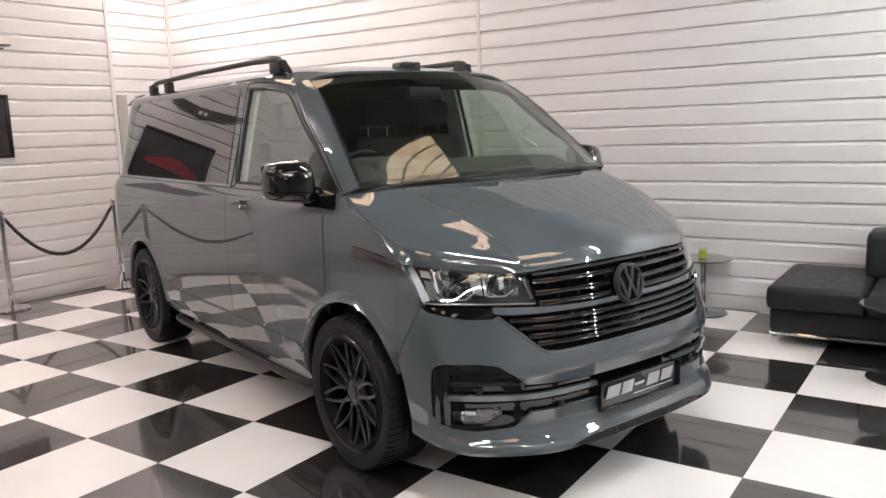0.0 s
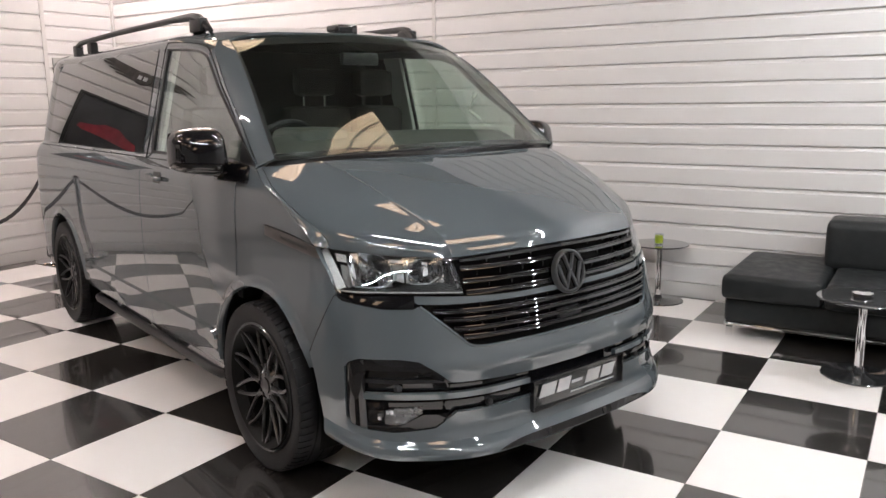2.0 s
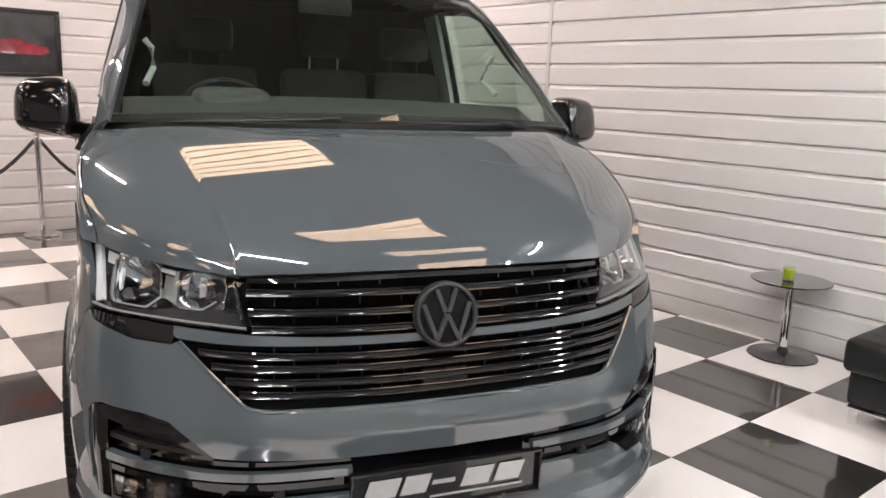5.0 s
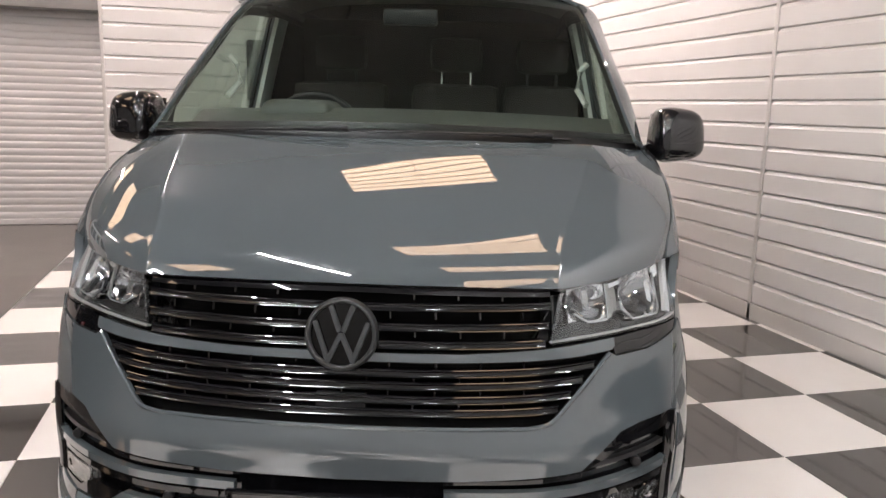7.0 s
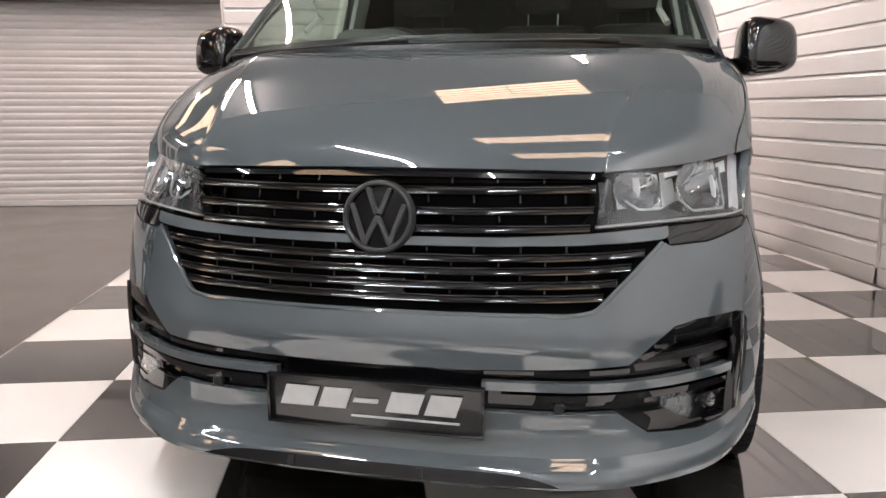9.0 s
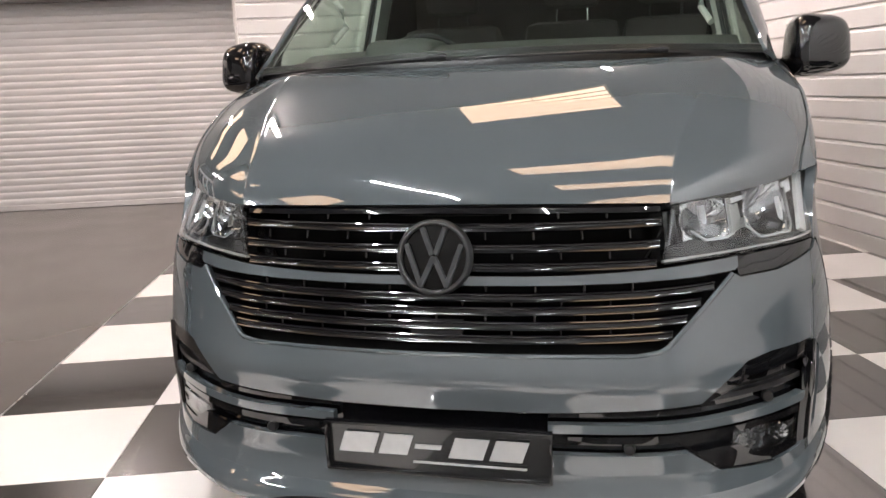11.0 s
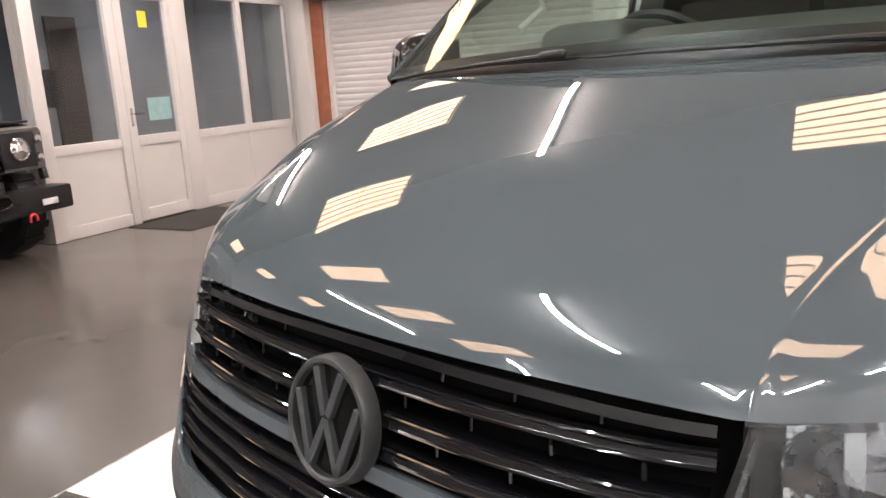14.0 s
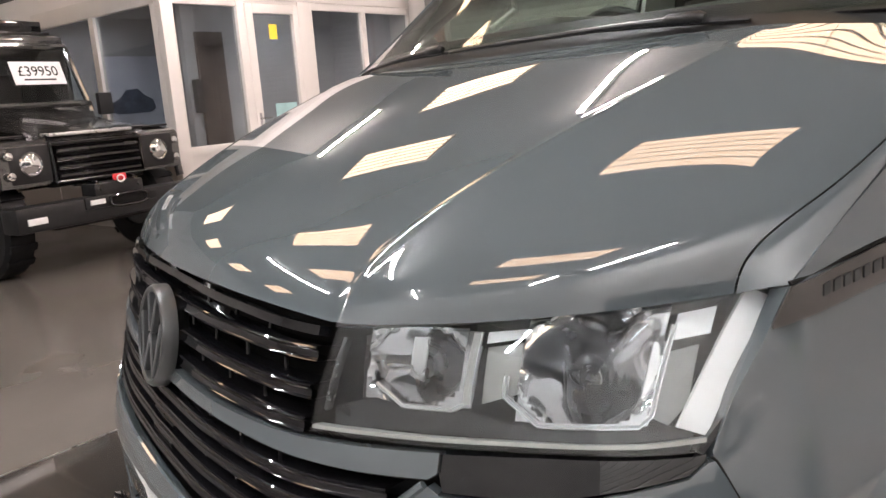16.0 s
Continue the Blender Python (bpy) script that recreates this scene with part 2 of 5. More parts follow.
def sheet(fn, us, vs, thick=0.004, lift=0.0, bm=None):
    """A panel of the surface fn(u, v), with thickness inwards; its outer face stands lift off the surface.
    fn gives a point and the way out."""
    own = bmesh.new()
    nu, nv = len(us), len(vs)
    P = np.array([[fn(u, v) for v in vs] for u in us], float)
    du = np.gradient(P, axis=0)
    dv = np.gradient(P, axis=1)
    N = np.cross(du, dv)
    N /= np.maximum(np.linalg.norm(N, axis=2, keepdims=True), 1e-9)
    mid = P.reshape(-1, 3).mean(0)
    if np.sum(N.reshape(-1, 3) @ (mid - np.array([0, 1.2, 0.6]))) < 0:
        N = -N
    outer = [[own.verts.new(P[i, j] + N[i, j] * lift) for j in range(nv)] for i in range(nu)]
    inner = [[own.verts.new(P[i, j] + N[i, j] * (lift - thick)) for j in range(nv)] for i in range(nu)]
    for i in range(nu - 1):
        for j in range(nv - 1):
            own.faces.new((outer[i][j], outer[i + 1][j], outer[i + 1][j + 1], outer[i][j + 1]))
            own.faces.new((inner[i][j], inner[i][j + 1], inner[i + 1][j + 1], inner[i + 1][j]))
    for i in range(nu - 1):
        for j in (0, nv - 1):
            own.faces.new((outer[i][j], inner[i][j], inner[i + 1][j], outer[i + 1][j]))
    for j in range(nv - 1):
        for i in (0, nu - 1):
            own.faces.new((outer[i][j], outer[i][j + 1], inner[i][j + 1], inner[i][j]))
    return merge(own, bm)


def line(pts, x):
    """Height of a polyline of (x, z) at x."""
    return float(np.interp(x, [p[0] for p in pts], [p[1] for p in pts]))


def steps(a, b, d, *also):
    n = max(2, int(math.ceil(abs(b - a) / d)) + 1)
    out = list(np.linspace(a, b, n)) + [k for k in also if min(a, b) < k < max(a, b)]
    return sorted(set(round(float(k), 5) for k in out))


def band(surface, lo, hi, d=0.02, nz=8, thick=0.004, lift=0.0, k=1, bm=None, also=()):
    """A panel between two polylines over one surface: surface(u, z) with u along, z up; k mirrors it."""
    a, b = max(lo[0][0], hi[0][0]), min(lo[-1][0], hi[-1][0])
    us = steps(a, b, d, *[p[0] for p in lo + hi], *also)

    def fn(u, v):
        x, y, z = surface(u, line(lo, u) + v * (line(hi, u) - line(lo, u)))
        return k * x, y, z

    return sheet(fn, us, list(np.linspace(0, 1, nz)), thick, lift, bm)


def both(pts):
    """A polyline of one half, mirrored to the whole width."""
    return [(-s, z) for s, z in reversed(pts) if s > 1e-6] + list(pts)


def hermite(xs, ps, x):
    """Smooth curve through the rows ps at the knots xs."""
    xs, ps = np.asarray(xs, float), np.asarray(ps, float)
    n = len(xs)
    m = np.zeros_like(ps)
    for i in range(n):
        a, b = max(i - 1, 0), min(i + 1, n - 1)
        if 0 < i < n - 1:
            d0, d1 = (ps[i] - ps[a]) / (xs[i] - xs[a]), (ps[b] - ps[i]) / (xs[b] - xs[i])
            h0, h1 = xs[i] - xs[a], xs[b] - xs[i]
            m[i] = (d0 * h1 + d1 * h0) / (h0 + h1)
        else:
            m[i] = (ps[b] - ps[a]) / (xs[b] - xs[a])
    x = min(max(x, xs[0]), xs[-1])
    i = min(int(np.searchsorted(xs, x, side="right")) - 1, n - 2)
    h = xs[i + 1] - xs[i]
    t = (x - xs[i]) / h
    return ((1 + 2 * t) * (1 - t) ** 2) * ps[i] + (t * (1 - t) ** 2 * h) * m[i] + (t * t * (3 - 2 * t)) * ps[i + 1] + (t * t * (t - 1) * h) * m[i + 1]

def spline(ts, ps):
    """Natural cubic spline through rows ps at ts, as a function."""
    ts, ps = np.asarray(ts, float), np.asarray(ps, float)
    n, h = len(ts), np.diff(ts)
    A, B = np.eye(n), np.zeros_like(ps)
    for i in range(1, n - 1):
        A[i, i - 1 : i + 2] = h[i - 1], 2 * (h[i - 1] + h[i]), h[i]
        B[i] = 6 * ((ps[i + 1] - ps[i]) / h[i] - (ps[i] - ps[i - 1]) / h[i - 1])
    M = np.linalg.solve(A, B)

    def at(t):
        i = min(max(int(np.searchsorted(ts, t, side="right")) - 1, 0), n - 2)
        a, b, k = ts[i + 1] - t, t - ts[i], h[i]
        return M[i] * a**3 / (6 * k) + M[i + 1] * b**3 / (6 * k) + (ps[i] / k - M[i] * k / 6) * a + (ps[i + 1] / k - M[i + 1] * k / 6) * b

    return at


FS = [0, .28, .55, .75, .92, 1.06, 1.18]
FZ = [.20, .29, .335, .38, .50, .57, .64, .82, .96, 1.0]
FROWS = [
    [(0, -0.885), (0.28, -0.875), (0.55, -0.828), (0.727, -0.705), (0.848, -0.578), (0.915, -0.445), (0.945, -0.32)],
    [(0, -0.85), (0.28, -0.84), (0.545, -0.793), (0.722, -0.684), (0.843, -0.557), (0.915, -0.43), (0.945, -0.31)],
    [(0, -0.832), (0.28, -0.822), (0.542, -0.775), (0.719, -0.670), (0.843, -0.549), (0.916, -0.426), (0.946, -0.313)],
    [(0, -0.832), (0.28, -0.822), (0.54, -0.775), (0.719, -0.668), (0.8436, -0.547), (0.918, -0.424), (0.948, -0.318)],
    [(0, -0.832), (0.28, -0.822), (0.545, -0.775), (0.726, -0.671), (0.8484, -0.547), (0.9206, -0.423), (0.9486, -0.3216)],
    [(0, -0.837), (0.28, -0.827), (0.543, -0.780), (0.723, -0.674), (0.8465, -0.547), (0.917, -0.419), (0.945, -0.314)],
    [(0, -0.817), (0.28, -0.807), (0.54, -0.759), (0.7185, -0.656), (0.846, -0.535), (0.9143, -0.406), (0.9402, -0.303)],
    [(0, -0.775), (0.28, -0.765), (0.53, -0.715), (0.707, -0.609), (0.841, -0.484), (0.904, -0.35), (0.919, -0.224)],
    [(0, -0.735), (0.27, -0.726), (0.52, -0.677), (0.687, -0.554), (0.816, -0.409), (0.884, -0.29), (0.903, -0.174)],
    [(0, -0.715), (0.27, -0.706), (0.515, -0.655), (0.677, -0.529), (0.811, -0.384), (0.881, -0.272), (0.903, -0.154)],
]


def front(s, z):
    """Point of the nose at s along its plan curve and height z."""
    k = -1 if s < 0 else 1
    cols = [hermite(FS, r, abs(s)) for r in FROWS]
    x, y = hermite(FZ, cols, z)
    return np.array([k * x, y, z])

WZ = [.22, .30, .45, .62, .85, 1.05, 1.17, 1.225, 1.26, 1.30, 1.5, 1.75, 1.8, 1.86, 1.895, 1.925]
WX = [.87, .915, .942, .953, .955, .953, .944, .915, .8855, .877, .8315, .770, .7565, .705, .60, .30]
FLANK = spline([.22, .32, .47, .70, .95, 1.10, 1.17], [[.87], [.920], [.943], [.954], [.9555], [.951], [.944]])


def drop(y):
    """Fall of the roof line towards the windscreen."""
    return 0.062 * (max(0.0, 1.45 - y) / 0.7) ** 2 if y < 1.45 else 0.0


def side(y, z):
    """Point of the flank (left half) at y and height z."""
    w = float(FLANK(z)[0]) if z < 1.17 else float(hermite(WZ, np.array(WX)[:, None], z)[0])
    a = max(0.0, (0.75 - y) / 0.75)
    k = min(max((z - .62) / .33, 0), 1)
    k = k * k * (3 - 2 * k)
    w -= (0.013 + 0.025 * k) * a ** 1.6
    if y < -0.30:
        w -= 0.6 * (-0.30 - y) ** 1.5
    if y > 3.55:
        w -= 0.16 * ((y - 3.55) / 0.44) ** 3
    return np.array([w, y, z - drop(y) * min(max((z - 1.45) / 0.4, 0), 1)])


# ---- the showroom ----
CEIL = 3.75
RIGHT, FAR, BACK, SHUT, GLASS_X, NEAR_Y, LEFT = 3.65, 4.42, 5.30, 5.62, -5.25, -7.0, -9.5
PITCH = 0.152


def plain(name, x0, x1, y0, y1, z0, z1, material, label, category="wall"):
    return tagged(part(name, box(x0, x1, y0, y1, z0, z1), material, None), label, category, kind="structure")


wall_right = plain("wall_right", RIGHT + 0.03, RIGHT + 0.2, NEAR_Y, BACK + 0.5, 0, CEIL, WALL_WHITE, "white horizontal board cladding wall beside the van")
wall_far = plain("wall_far", -0.95, 2.25, FAR + 0.03, SHUT + 0.3, 0, CEIL, WALL_WHITE, "white board cladding wall block with picture and winged emblem")
wall_niche = plain("wall_niche", 2.25, RIGHT, BACK + 0.03, BACK + 0.2, 0, CEIL, WALL_WHITE, "recessed white board cladding wall in the corner")
plain("wall_behind", LEFT, RIGHT + 0.2, NEAR_Y - 0.2, NEAR_Y, 0, CEIL, GREY_WALL, "plain grey wall closing the showroom")
plain("wall_left", LEFT - 0.2, LEFT, NEAR_Y, 1.87, 0, CEIL, GREY_WALL, "plain grey wall closing the showroom side")
plain("wall_office_left", LEFT - 0.2, LEFT, 1.87, 6.2, 0, CEIL, OFFICE_WALL, "dim wall closing the office side")
plain("wall_shutter_side", -5.6, -4.95, SHUT - 0.05, SHUT + 0.3, 0, CEIL, WHITE_UPVC, "white wall beside the roller shutter")
plain("wall_office_back", LEFT, -5.6, SHUT + 0.1, SHUT + 0.3, 0, CEIL, OFFICE_WALL, "dim office back wall")
ceiling = plain("ceiling", LEFT, RIGHT + 0.2, NEAR_Y, 6.2, CEIL, CEIL + 0.15, CEILING, "grey painted showroom ceiling", "ceiling")
floor = plain("floor", LEFT - 0.2, RIGHT + 0.2, NEAR_Y - 0.2, 6.2, -0.2, -0.004, GREY_FLOOR, "smooth grey painted concrete floor", "floor")

tagged(part("reveal_strip", box(2.84, 2.975, BACK - 0.024, BACK + 0.05, 0.12, 2.05, 0.004), REVEAL, None), "plain grey upright strip in the cladding of the corner recess", "trim", kind="structure")

# roller shutter of single slats in its guides
shutter = thing("roller_shutter", "closed white roller shutter door with horizontal slats", "shutter", kind="structure")
own = bmesh.new()
SL = 0.077
prof = [(0.0, 0.0), (-0.003, 0.003), (-0.009, 0.025), (-0.011, 0.045), (-0.009, 0.064), (-0.002, 0.073), (0.0, SL)]
for x in (-4.60, -0.93):
    for d, z in prof:
        own.verts.new((x, d, z))
own.verts.ensure_lookup_table()
n = len(prof)
for i in range(n - 1):
    own.faces.new([own.verts[k] for k in (i, i + 1, n + i + 1, n + i)])
slat = part("slat", own, SHUTTER, shutter, sharp=60)
slat.matrix_basis = pose(0, SHUT, 0.06)
for i in range(1, 33):
    shared("slat", slat.data, shutter, pose(0, SHUT, 0.06 + i * SL))
part("bottom_rail", box(-4.60, -0.93, SHUT - 0.03, SHUT + 0.03, 0.0, 0.06, 0.004), SHUTTER, shutter)
part("guide", box(-4.66, -4.60, SHUT - 0.06, SHUT + 0.06, 0, 2.6, 0.004), SHUTTER, shutter)
part("guide", box(-0.99, -0.951, SHUT - 0.06, SHUT + 0.06, 0, 2.6, 0.004), SHUTTER, shutter)
part("housing", box(-4.75, -0.951, SHUT - 0.32, SHUT + 0.1, 2.28, CEIL, 0.01), SHUTTER_BOX, shutter, "dark grey shutter housing")
tagged(part("door_jamb", box(-4.83, -4.66, SHUT - 0.10, SHUT + 0.06, 0, 2.45, 0.004), WOOD, None), "reddish brown jamb board beside the shutter", "trim", kind="structure")
tagged(part("pillar", box(-5.04, -4.83, SHUT - 0.22, SHUT + 0.06, 0, CEIL, 0.006), WHITE_UPVC, None), "white boxed pillar beside the shutter", "pillar", kind="structure")

# glazed partition
partition = thing("partition_wall", "white framed glazed office partition with low panels", "partition", kind="structure")
GX0, GX1 = GLASS_X - 0.07, GLASS_X


def bar(y0, y1, z0, z1, d=0.0, name="frame"):
    return part(name, box(GX0 - d, GX1 + d, y0, y1, z0, z1, 0.006), WHITE_UPVC, partition)


for y0, y1 in ((1.86, 2.00), (2.765, 2.868), (3.612, 3.83), (5.53, 5.65)):
    bar(y0, y1, 0, 2.36, 0.01, "post")
bar(4.65, 4.73, 0.85, 2.28, 0.004, "mullion")
for y0, y1 in ((2.00, 2.765), (3.83, 5.53)):
    bar(y0, y1, 0.78, 0.87)
    bar(y0, y1, 2.28, 2.36)
    bar(y0, y1, 0, 0.12)
    part("lower_panel", box(GX0 + 0.02, GX1 - 0.018, y0, y1, 0.12, 0.78), WHITE_UPVC, partition)
    p = part("pane", box(GX0 + 0.03, GX1 - 0.034, y0, y1, 0.87, 2.28), PARTITION_GLASS, partition)
    p.visible_shadow = False
bar(2.868, 3.612, 2.322, 2.36, 0.0, "head_piece")
bar(4.66, 4.72, 0.12, 0.78, -0.012, "panel_joint")
bar(1.852, 5.65, 2.36, 2.50, 0.012, "head_rail")
plain("wall_bulkhead", GX0, GX1, 1.86, 5.65, 2.50, 2.68, WALL_WHITE, "white wall above the glazed partition")
plain("wall_upper", GX0, GX1, 1.86, 5.65, 2.68, CEIL, UPPER_DARK, "dark grey painted upper wall over the partition")
# office door
door = thing("door_1", "white framed glazed office door, closed", "door", kind="structure")
for y0, y1, z0, z1 in ((2.87, 2.97, 0.02, 2.32), (3.535, 3.61, 0.02, 2.32), (2.97, 3.535, 2.22, 2.32), (2.97, 3.535, 0.78, 0.88), (2.97, 3.535, 0.02, 0.14)):
    part("door_frame", box(GX0 + 0.005, GX1 + 0.012, y0, y1, z0, z1, 0.006), WHITE_UPVC, door)
part("lower_panel", box(GX0 + 0.02, GX1 - 0.012, 2.97, 3.535, 0.14, 0.78), WHITE_UPVC, door)
p = part("pane", box(GX0 + 0.03, GX1 - 0.034, 2.97, 3.535, 0.88, 2.22), PARTITION_GLASS, door)
p.visible_shadow = False
own = tube([(GX1 + 0.012, 2.92, 1.10), (GX1 + 0.05, 2.92, 1.10), (GX1 + 0.055, 2.94, 1.10), (GX1 + 0.055, 3.04, 1.10)], 0.009, 8)
box(GX1 + 0.011, GX1 + 0.02, 2.905, 2.935, 0.98, 1.16, 0.003, own)
part("door_handle", own, CHROME, door, "chrome lever handle on a plate")
tagged(part("warning_sign", box(GX1 - 0.030, GX1 - 0.026, 3.20, 3.31, 1.95, 2.11), YELLOW, None), "small yellow warning sign on the door glass", "sign")
tagged(part("paper_notice", box(GX1 - 0.030, GX1 - 0.027, 3.18, 3.49, 1.02, 1.25), BLUE_PAPER, None), "pale teal notice on the door glass", "notice")

tagged(part("door_threshold", box(GX1 - 0.02, GX1 + 0.035, 2.88, 3.60, 0.0, 0.014, 0.003), BLACK_SATIN, None), "thin dark threshold strip under the office door", "trim", kind="structure")

# return of the partition along y
part("post", box(-5.42, GX0 - 0.012, 1.86, 1.94, 0, 2.36, 0.004), WHITE_UPVC, partition)
for x0, x1 in ((-6.52, -5.42), (-7.9, -6.62)):
    part("frame", box(x0, x1, 1.86, 1.93, 0.78, 0.87, 0.004), WHITE_UPVC, partition)
    part("lower_panel", box(x0, x1, 1.88, 1.92, 0.0, 0.78), WHITE_UPVC, partition)
    p = part("pane", box(x0, x1, 1.89, 1.90, 0.87, 2.28), PARTITION_GLASS, partition)
    p.visible_shadow = False
part("mullion", box(-6.62, -6.52, 1.86, 1.93, 0, 2.28, 0.004), WHITE_UPVC, partition)
part("head_rail", box(-7.9, GX0 - 0.013, 1.855, 1.94, 2.28, 2.46, 0.004), WHITE_UPVC, partition)
plain("wall_return", -9.5, GX0 - 0.012, 1.87, 1.95, 2.46, 2.68, WALL_WHITE, "white wall above the side glazing")
plain("wall_return_upper", -9.5, GX0 - 0.012, 1.87, 1.95, 2.68, CEIL, UPPER_DARK, "dark grey painted upper wall over the side glazing")
plain("wall_return_end", -9.5, -7.9, 1.87, 1.95, 0, 2.46, WALL_WHITE, "white wall beside the side glazing")
# dim office
plain("wall_office", -7.0, -6.9, 3.2, 5.72, 0, CEIL, OFFICE_WALL, "dim inner office wall")
plain("office_door_1", -6.9, -6.86, 3.35, 3.75, 0, 2.2, OFFICE_WOOD, "dark brown inner office door", "door")
plain("office_ceiling", -9.4, GX0 - 0.02, 1.96, SHUT + 0.1, 2.66, 2.72, OFFICE_WALL, "dim office ceiling", "ceiling")
box_unit = tagged(part("wall_box", box(-6.90, -6.80, 3.235, 3.335, 1.20, 1.62, 0.012), BLACK_SATIN, None), "dark wall-mounted box beside the inner office door", "wall box")
poster = thing("poster", "pale blue wall print with a dark car shape", "poster")
part("sheet", box(-9.499, -9.493, 3.50, 4.45, 1.02, 2.12), POSTER_PALE, poster)
own = bmesh.new()
shape = [(0.02, 0.30), (0.05, 0.46), (0.22, 0.54), (0.36, 0.70), (0.62, 0.72), (0.76, 0.58), (0.93, 0.50), (0.97, 0.32), (0.84, 0.25), (0.14, 0.24)]
rings = [[own.verts.new((-9.4925 + d, 3.56 + a * 0.78, 1.08 + b * 0.78)) for a, b in shape] for d in (0.0, 0.0025)]
for r in rings:
    own.faces.new(r)
for i in range(len(shape)):
    own.faces.new((rings[0][i], rings[0][(i + 1) % len(shape)], rings[1][(i + 1) % len(shape)], rings[1][i]))
part("car_shape", own, POSTER_DARK, poster)
# flat rectangle, darker than the floor round it
floor_sheet = thing("dark_floor_sheet", "flat dark grey sheet on the floor by the office door", "doormat", pose(-4.80, 3.26, 0))
part("thin_slab", box(-0.42, 0.42, -0.60, 0.60, -0.004, 0.005, 0.002), SHEET_DARK, floor_sheet)
# the last downlight is an addition, set there to brighten the poster
for x, y in ((-6.3, 2.5), (-6.2, 4.5), (-8.5, 3.4)):
    spot = thing("downlight", "small round office downlight", "downlight", pose(x, y, 2.66), group="office downlights")
    part("ring", lathe([(0.055, 0.0), (0.055, -0.008), (0.040, -0.010), (0.040, 0.0)], 24, caps=False), WHITE_UPVC, spot)
    part("glow_disc", lathe([(0.039, -0.001), (0.038, -0.005), (0.002, -0.006)], 24), DOWNLIGHT, spot)


# ---- ceiling lights ----
def troffer(x, y, turn=0, lx=0.6, ly=1.2):
    t = thing("ceiling_light", "recessed ceiling light with glowing tubes behind louvres", "ceiling light", pose(x, y, CEIL, 0, 0, turn), group="ceiling panels")
    own = bmesh.new()
    for x0, x1, y0, y1 in ((-lx / 2 - 0.02, lx / 2 + 0.02, -ly / 2 - 0.02, -ly / 2), (-lx / 2 - 0.02, lx / 2 + 0.02, ly / 2, ly / 2 + 0.02), (-lx / 2 - 0.02, -lx / 2, -ly / 2, ly / 2), (lx / 2, lx / 2 + 0.02, -ly / 2, ly / 2)):
        box(x0, x1, y0, y1, -0.02, 0.0, 0, own)
    part("frame", own, LOUVRE, t)
    n = 6
    for i in range(n):
        c = -lx / 2 + lx * (i + 0.5) / n
        part("tube_row", box(c - lx / n * 0.47, c + lx / n * 0.47, -ly / 2, ly / 2, -0.012, -0.002), PANEL_LIGHT, t)
    for i in range(n + 1):
        c = -lx / 2 + lx * i / n
        part("louvre", box(max(c - 0.007, -lx / 2), min(c + 0.007, lx / 2), -ly / 2, ly / 2, -0.02, -0.003), LOUVRE, t)
    part("cross_bar", box(-lx / 2, lx / 2, -0.004, 0.004, -0.022, -0.0205), LOUVRE, t)
    return t


def batten(x, y, turn=0, length=1.5):
    t = thing("batten_light", "slim white tube light under the ceiling", "ceiling light", pose(x, y, CEIL, 0, 0, turn), group="tube battens")
    part("housing", box(-0.028, 0.028, -length / 2, length / 2, -0.05, 0, 0.006), WHITE_UPVC, t)
    part("tube", box(-0.021, 0.021, -length / 2 + 0.03, length / 2 - 0.03, -0.072, -0.05, 0.008), BATTEN_COOL if y < -2 else BATTEN_LIGHT, t)
    return t


for x, rows in ((1.24, (4.6, 2.7, 0.78, -1.22, -3.05, -4.9)), (-2.95, (4.4, 2.6, 0.80, -1.0, -2.9, -4.7)), (-7.2, (0.8, -1.0, -2.9, -4.7))):
    for y in rows:
        troffer(x, y, 90)
# battens at (2.0, 2.2) and (2.7, 4.2) are added to brighten the walls
for x, y, length in ((-1.03, 1.7, 1.5), (-0.72, -2.55, 2.4), (-4.75, 2.3, 1.5), (-4.4, -3.2, 2.4), (2.65, -3.8, 1.8), (-1.03, 4.2, 1.5), (2.0, 2.2, 1.5), (2.7, 4.2, 1.5), (-2.9, 5.0, 1.5), (-3.0, -6.0, 1.5), (-0.4, -5.9, 1.5), (2.3, -5.9, 1.5)):
    batten(x, y, 0, length)


# ---- the van ----
van = thing("van", "grey panel van with black alloy wheels and glossy black trim", "van", pose(0.7202, -1.1965, 0, 0, 0, -18.4))
WHEEL_Z, ARCH, FRONT_Y, REAR_Y = 0.358, 0.425, 0.04, 3.03
HALVES = (-1, 1)

BU = [0, .3, .6, .8, 1.0]
BV = [0, .036, .168, .43, .72, .93, 1.0]
BONNET = [
    [(0, -.738, .957), (.26, -.729, .955), (.517, -.680, .949), (.699, -.548, .962), (.840, -.366, .980)],
    [(0, -.722, .983), (.262, -.714, .982), (.519, -.664, .978), (.704, -.536, .991), (.842, -.359, 1.004)],
    [(0, -.640, 1.046), (.268, -.632, 1.045), (.53, -.583, 1.046), (.728, -.441, 1.0565), (.865, -.280, 1.0645)],
    [(0, -.470, 1.131), (.29, -.462, 1.130), (.575, -.415, 1.130), (.757, -.297, 1.1287), (.884, -.160, 1.124)],
    [(0, -.270, 1.2105), (.31, -.261, 1.2095), (.62, -.217, 1.209), (.780, -.125, 1.1995), (.884, -.020, 1.1890)],
    [(0, -.122, 1.2632), (.325, -.113, 1.2632), (.651, -.071, 1.2605), (.7685, -.004, 1.2475), (.857, .099, 1.2390)],
    [(0, -.075, 1.2780), (.33, -.066, 1.2780), (.66, -.025, 1.2738), (.765, .035, 1.2620), (.848, .138, 1.2530)],
]


